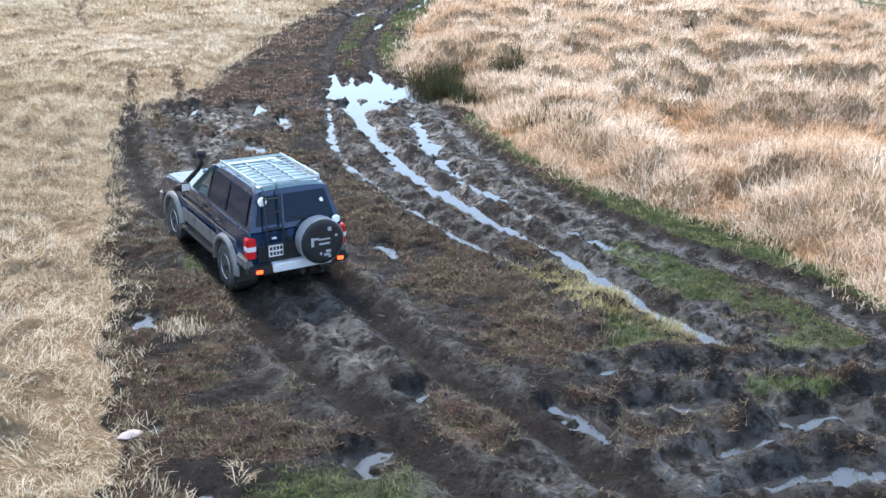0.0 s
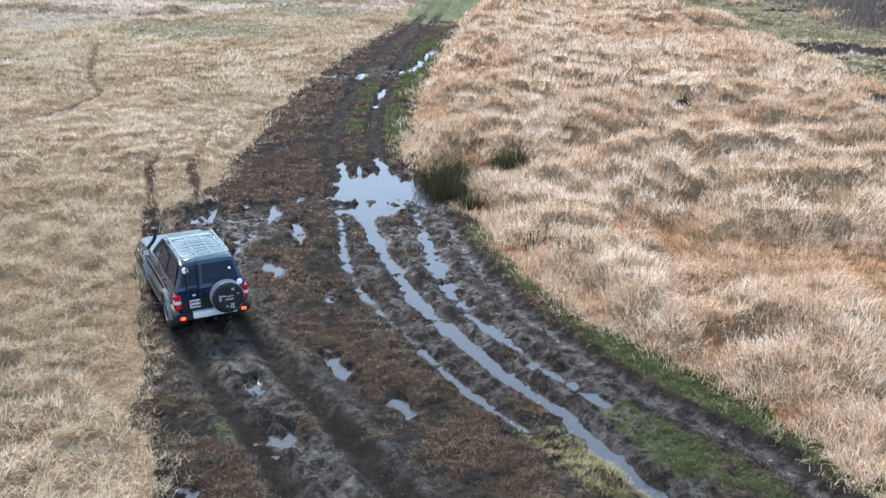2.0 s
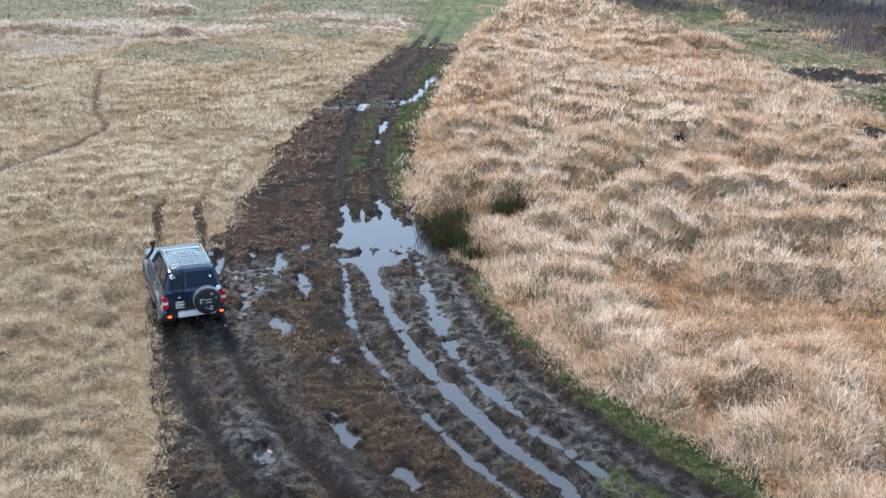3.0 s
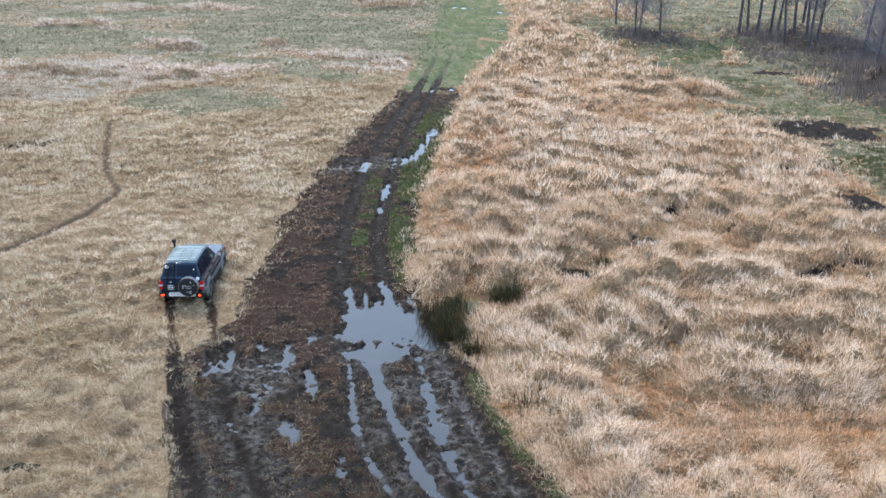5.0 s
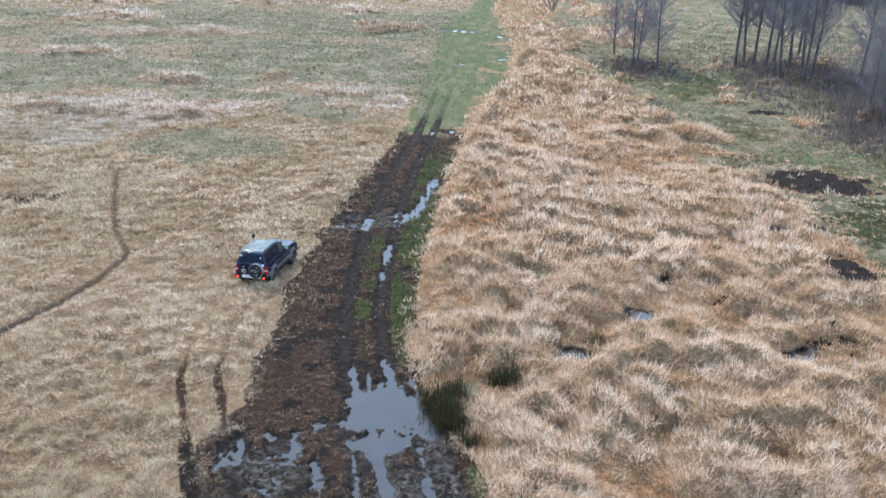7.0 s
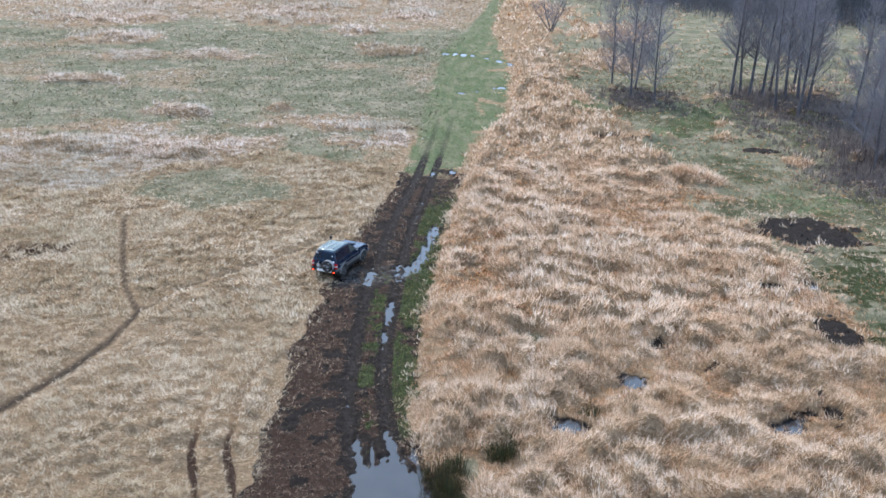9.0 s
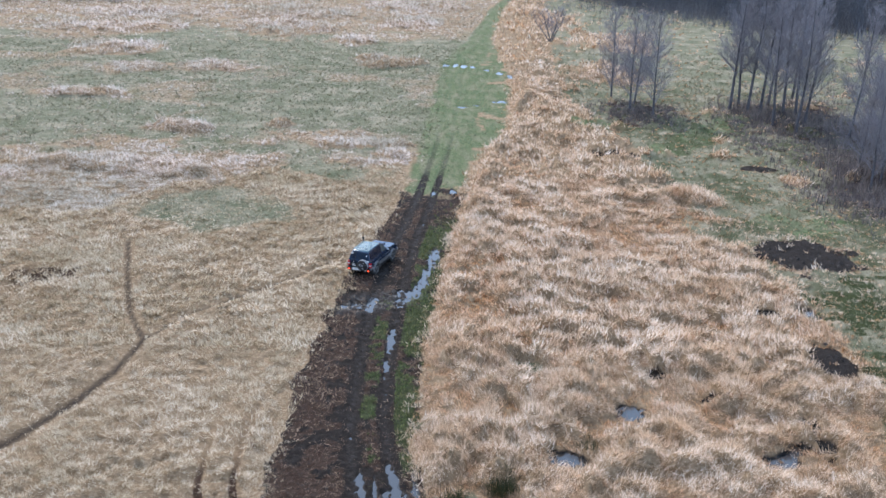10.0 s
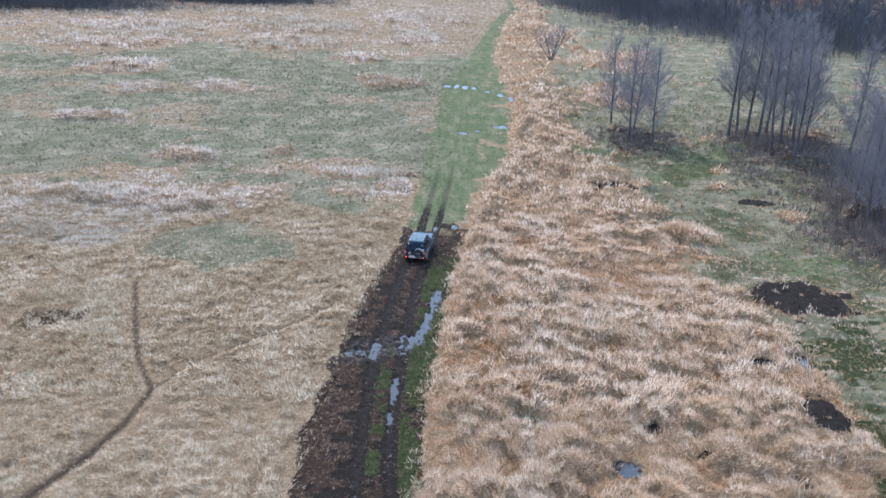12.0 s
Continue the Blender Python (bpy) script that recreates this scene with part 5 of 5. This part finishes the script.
for x, y, kind in ((23.6, 124.2, 2), (26.1, 121.6, 2), (22.3, 131.0, 2), (25.0, 129.0, 2), (39.6, 131.4, 0), (39.4, 126.8, 1), (40.2, 118.4, 0), (42.7, 122.6, 1), (42.2, 115.9, 0), (41.2, 127.2, 1), (44.2, 119.0, 0), (45.5, 126, 1),
                   (37.6, 128.5, 1), (43.6, 131.5, 0), (46.5, 131, 1), (41.0, 90.6, 2), (41.4, 95.4, 2), (42.3, 89.0, 2), (43.0, 93.3, 2), (44.5, 97.0, 2), (44.0, 90.5, 2), (46.0, 94.0, 2), (45.6, 101.0, 0), (48.5, 106.0, 1), (47.5, 113, 0)):
    m = pose(x, y, 0.04, 0, pick.uniform(-1, 1.2), pick.uniform(0, 360))
    if first[kind]:
        kinds[kind].matrix_basis, first[kind] = m, False
    else:
        tagged(copy_thing(kinds[kind], m), group="bare trees by the meadow")


def make_woods(name, spots, seed, label):
    r = random.Random(seed)
    stock = []
    for k in range(4):
        (tv, tf), (bv, bf) = grow(seed + k, 15, 0.15, 0.10, 20, 3, 0.32, 0.085)
        f = np.array(tf + [tuple(i + len(tv) for i in q) for q in bf if len(q) == 4])
        stock.append((np.array(tv + bv), f))
    vs, fs, n = [], [], 0
    for x, y in spots:
        v, f = stock[r.randrange(4)]
        a, s = r.uniform(0, 6.28), r.uniform(0.75, 1.15)
        c, sn = math.cos(a), math.sin(a)
        vs.append(np.stack([s * (v[:, 0] * c - v[:, 1] * sn) + x, s * (v[:, 0] * sn + v[:, 1] * c) + y, s * v[:, 2]], -1))
        fs.append(f + n)
        n += len(v)
    return tagged(new(name, quick_mesh(name, np.concatenate(vs), np.concatenate(fs), M_HAZED_BARK)), label, "woods", kind="stuff")


wr = random.Random(9)
EDGE = [(42, 250), (60, 243), (74, 205), (100, 192), (140, 215)]
right_wood = []
for _ in range(120):
    x = wr.uniform(42, 140)
    right_wood.append((x, float(np.interp(x, [p[0] for p in EDGE], [p[1] for p in EDGE])) + 55 * wr.random() ** 1.6))
make_woods("far_woods", right_wood, 31, "leafless woodland at the edge of the meadow, bluish haze put into its grey")
make_woods("far_woods", [(x, 258 - 0.70 * (-38.5 - x) + wr.uniform(0, 22)) for x in [wr.uniform(-130, -36) for _ in range(56)]], 41, "leafless woodland at the edge of the meadow, bluish haze put into its grey")


def brush(name, cx, cy, rx, ry, n, ln, label, mat):
    x, y = cx + rng.normal(0, 0.6 * rx, n), cy + rng.normal(0, 0.6 * ry, n)
    z, _ = land(x, y)
    return blades(name, np.stack([x, y, z, 0.5 + rng.uniform(0, 1, n)], -1), 9, ln, 0.06, mat, label, "undergrowth", 0.5, 2.5, 0.3, None, True)


M_BRUSH = blade_material("undergrowth", (0.060, 0.050, 0.050), (0.17, 0.14, 0.132), (0.34, 0.28, 0.245), (0.13, 0.11, 0.106), 0.3)
# the far thicket's blue-grey has distance haze mixed into the base colours
M_HAZED_BRUSH = blade_material("haze_tinted_undergrowth", (0.040, 0.042, 0.050), (0.105, 0.105, 0.118), (0.20, 0.195, 0.20), (0.085, 0.088, 0.10), 0.1)
for cx, cy, rx, ry, n, ln in ((41.5, 123, 6, 9, 700, 1.3), (24.5, 123.5, 4.5, 6, 650, 0.8), (43.5, 93.5, 4.5, 8, 800, 1.5), (40.5, 87, 5, 6, 900, 0.9), (48, 104, 8, 24, 2800, 0.9), (35.5, 111, 3, 8, 260, 0.6), (62, 120, 12, 24, 500, 2.0), (98, 240, 40, 26, 6500, 5.5), (66, 256, 16, 12, 3000, 5.5), (50, 280, 16, 16, 3000, 5.5), (-60, 258, 22, 8, 2400, 4.5), (-98, 234, 24, 9, 2400, 4.5)):
    brush("undergrowth", cx, cy, rx, ry, n, ln, "brown-grey brambles and dead stems under the bare trees" if cy < 200 else "thicket of dead stems along the woodland edge, bluish haze put into its grey", M_BRUSH if cy < 200 else M_HAZED_BRUSH)


# ---- a scrap on the mud ----
def scrap():
    bm = bmesh.new()
    rim = [(-0.17, -0.02, 0.02), (-0.08, 0.07, 0.035), (0.05, 0.085, 0.05), (0.17, 0.03, 0.03), (0.10, -0.06, 0.02), (-0.05, -0.075, 0.015)]
    top = [bm.verts.new(p) for p in rim]
    mid = bm.verts.new((0.01, 0.0, 0.075))
    low_ring = [bm.verts.new((x * 0.92, y * 0.92, z - 0.018)) for x, y, z in rim]
    for k in range(6):
        j = (k + 1) % 6
        bm.faces.new((top[k], top[j], mid))
        bm.faces.new((top[j], top[k], low_ring[k], low_ring[j]))
    bm.faces.new(low_ring[::-1])
    me = bpy.data.meshes.new("bark_scrap")
    bm.to_mesh(me)
    bm.free()
    me.materials.append(simple("pale_scrap", (0.46, 0.36, 0.32), 0.7, 0, 0.6))
    ob = tagged(new("bark_scrap", me), "pale curled scrap of bark lying on brown mud", "bark")
    h, _ = land(np.array([-3.98]), np.array([11.15]))
    ob.matrix_basis = pose(-3.98, 11.15, float(h[0]) + 0.02, 0, 0, 20)
    return ob


scrap()



def car_at(t):
    """Place and heading of the car at a time, on a smooth curve."""
    ts = [r[0] for r in DRIVE]
    i = min(max(sum(1 for s in ts if s <= t) - 1, 0), len(ts) - 2)
    out = []
    for k in (1, 2, 3):
        v = [r[k] for r in DRIVE]

        def slope(j):
            a, b = max(j - 1, 0), min(j + 1, len(ts) - 1)
            return (v[b] - v[a]) / (ts[b] - ts[a])

        h = ts[i + 1] - ts[i]
        u = (t - ts[i]) / h
        out.append((2 * u ** 3 - 3 * u ** 2 + 1) * v[i] + (u ** 3 - 2 * u ** 2 + u) * h * slope(i) + (3 * u ** 2 - 2 * u ** 3) * v[i + 1] + (u ** 3 - u ** 2) * h * slope(i + 1))
    return out


def motions():
    rows, rolled, last = [], 0.0, None
    spins = []
    for k in range(181):
        t = k / 15
        x, y, a = car_at(t)
        if last:
            rolled += math.hypot(x - last[0], y - last[1])
        last = (x, y)
        sway = 0.7 * math.sin(2.3 * t) + 0.4 * math.sin(5.1 * t + 1)
        rows.append((t, pose(x, y, CAR_Z, 0.5 * math.sin(3.1 * t + 2), sway, a)))
        spins.append((t, rolled / WHEEL_R))
    walk(car, rows)
    for wheel, place_on_car, steer in WHEELS:
        walk(wheel, [(t, place_on_car @ pose(0, 0, 0, 0, 0, steer) @ Matrix.Rotation(-s, 4, "X")) for t, s in spins])


motions()
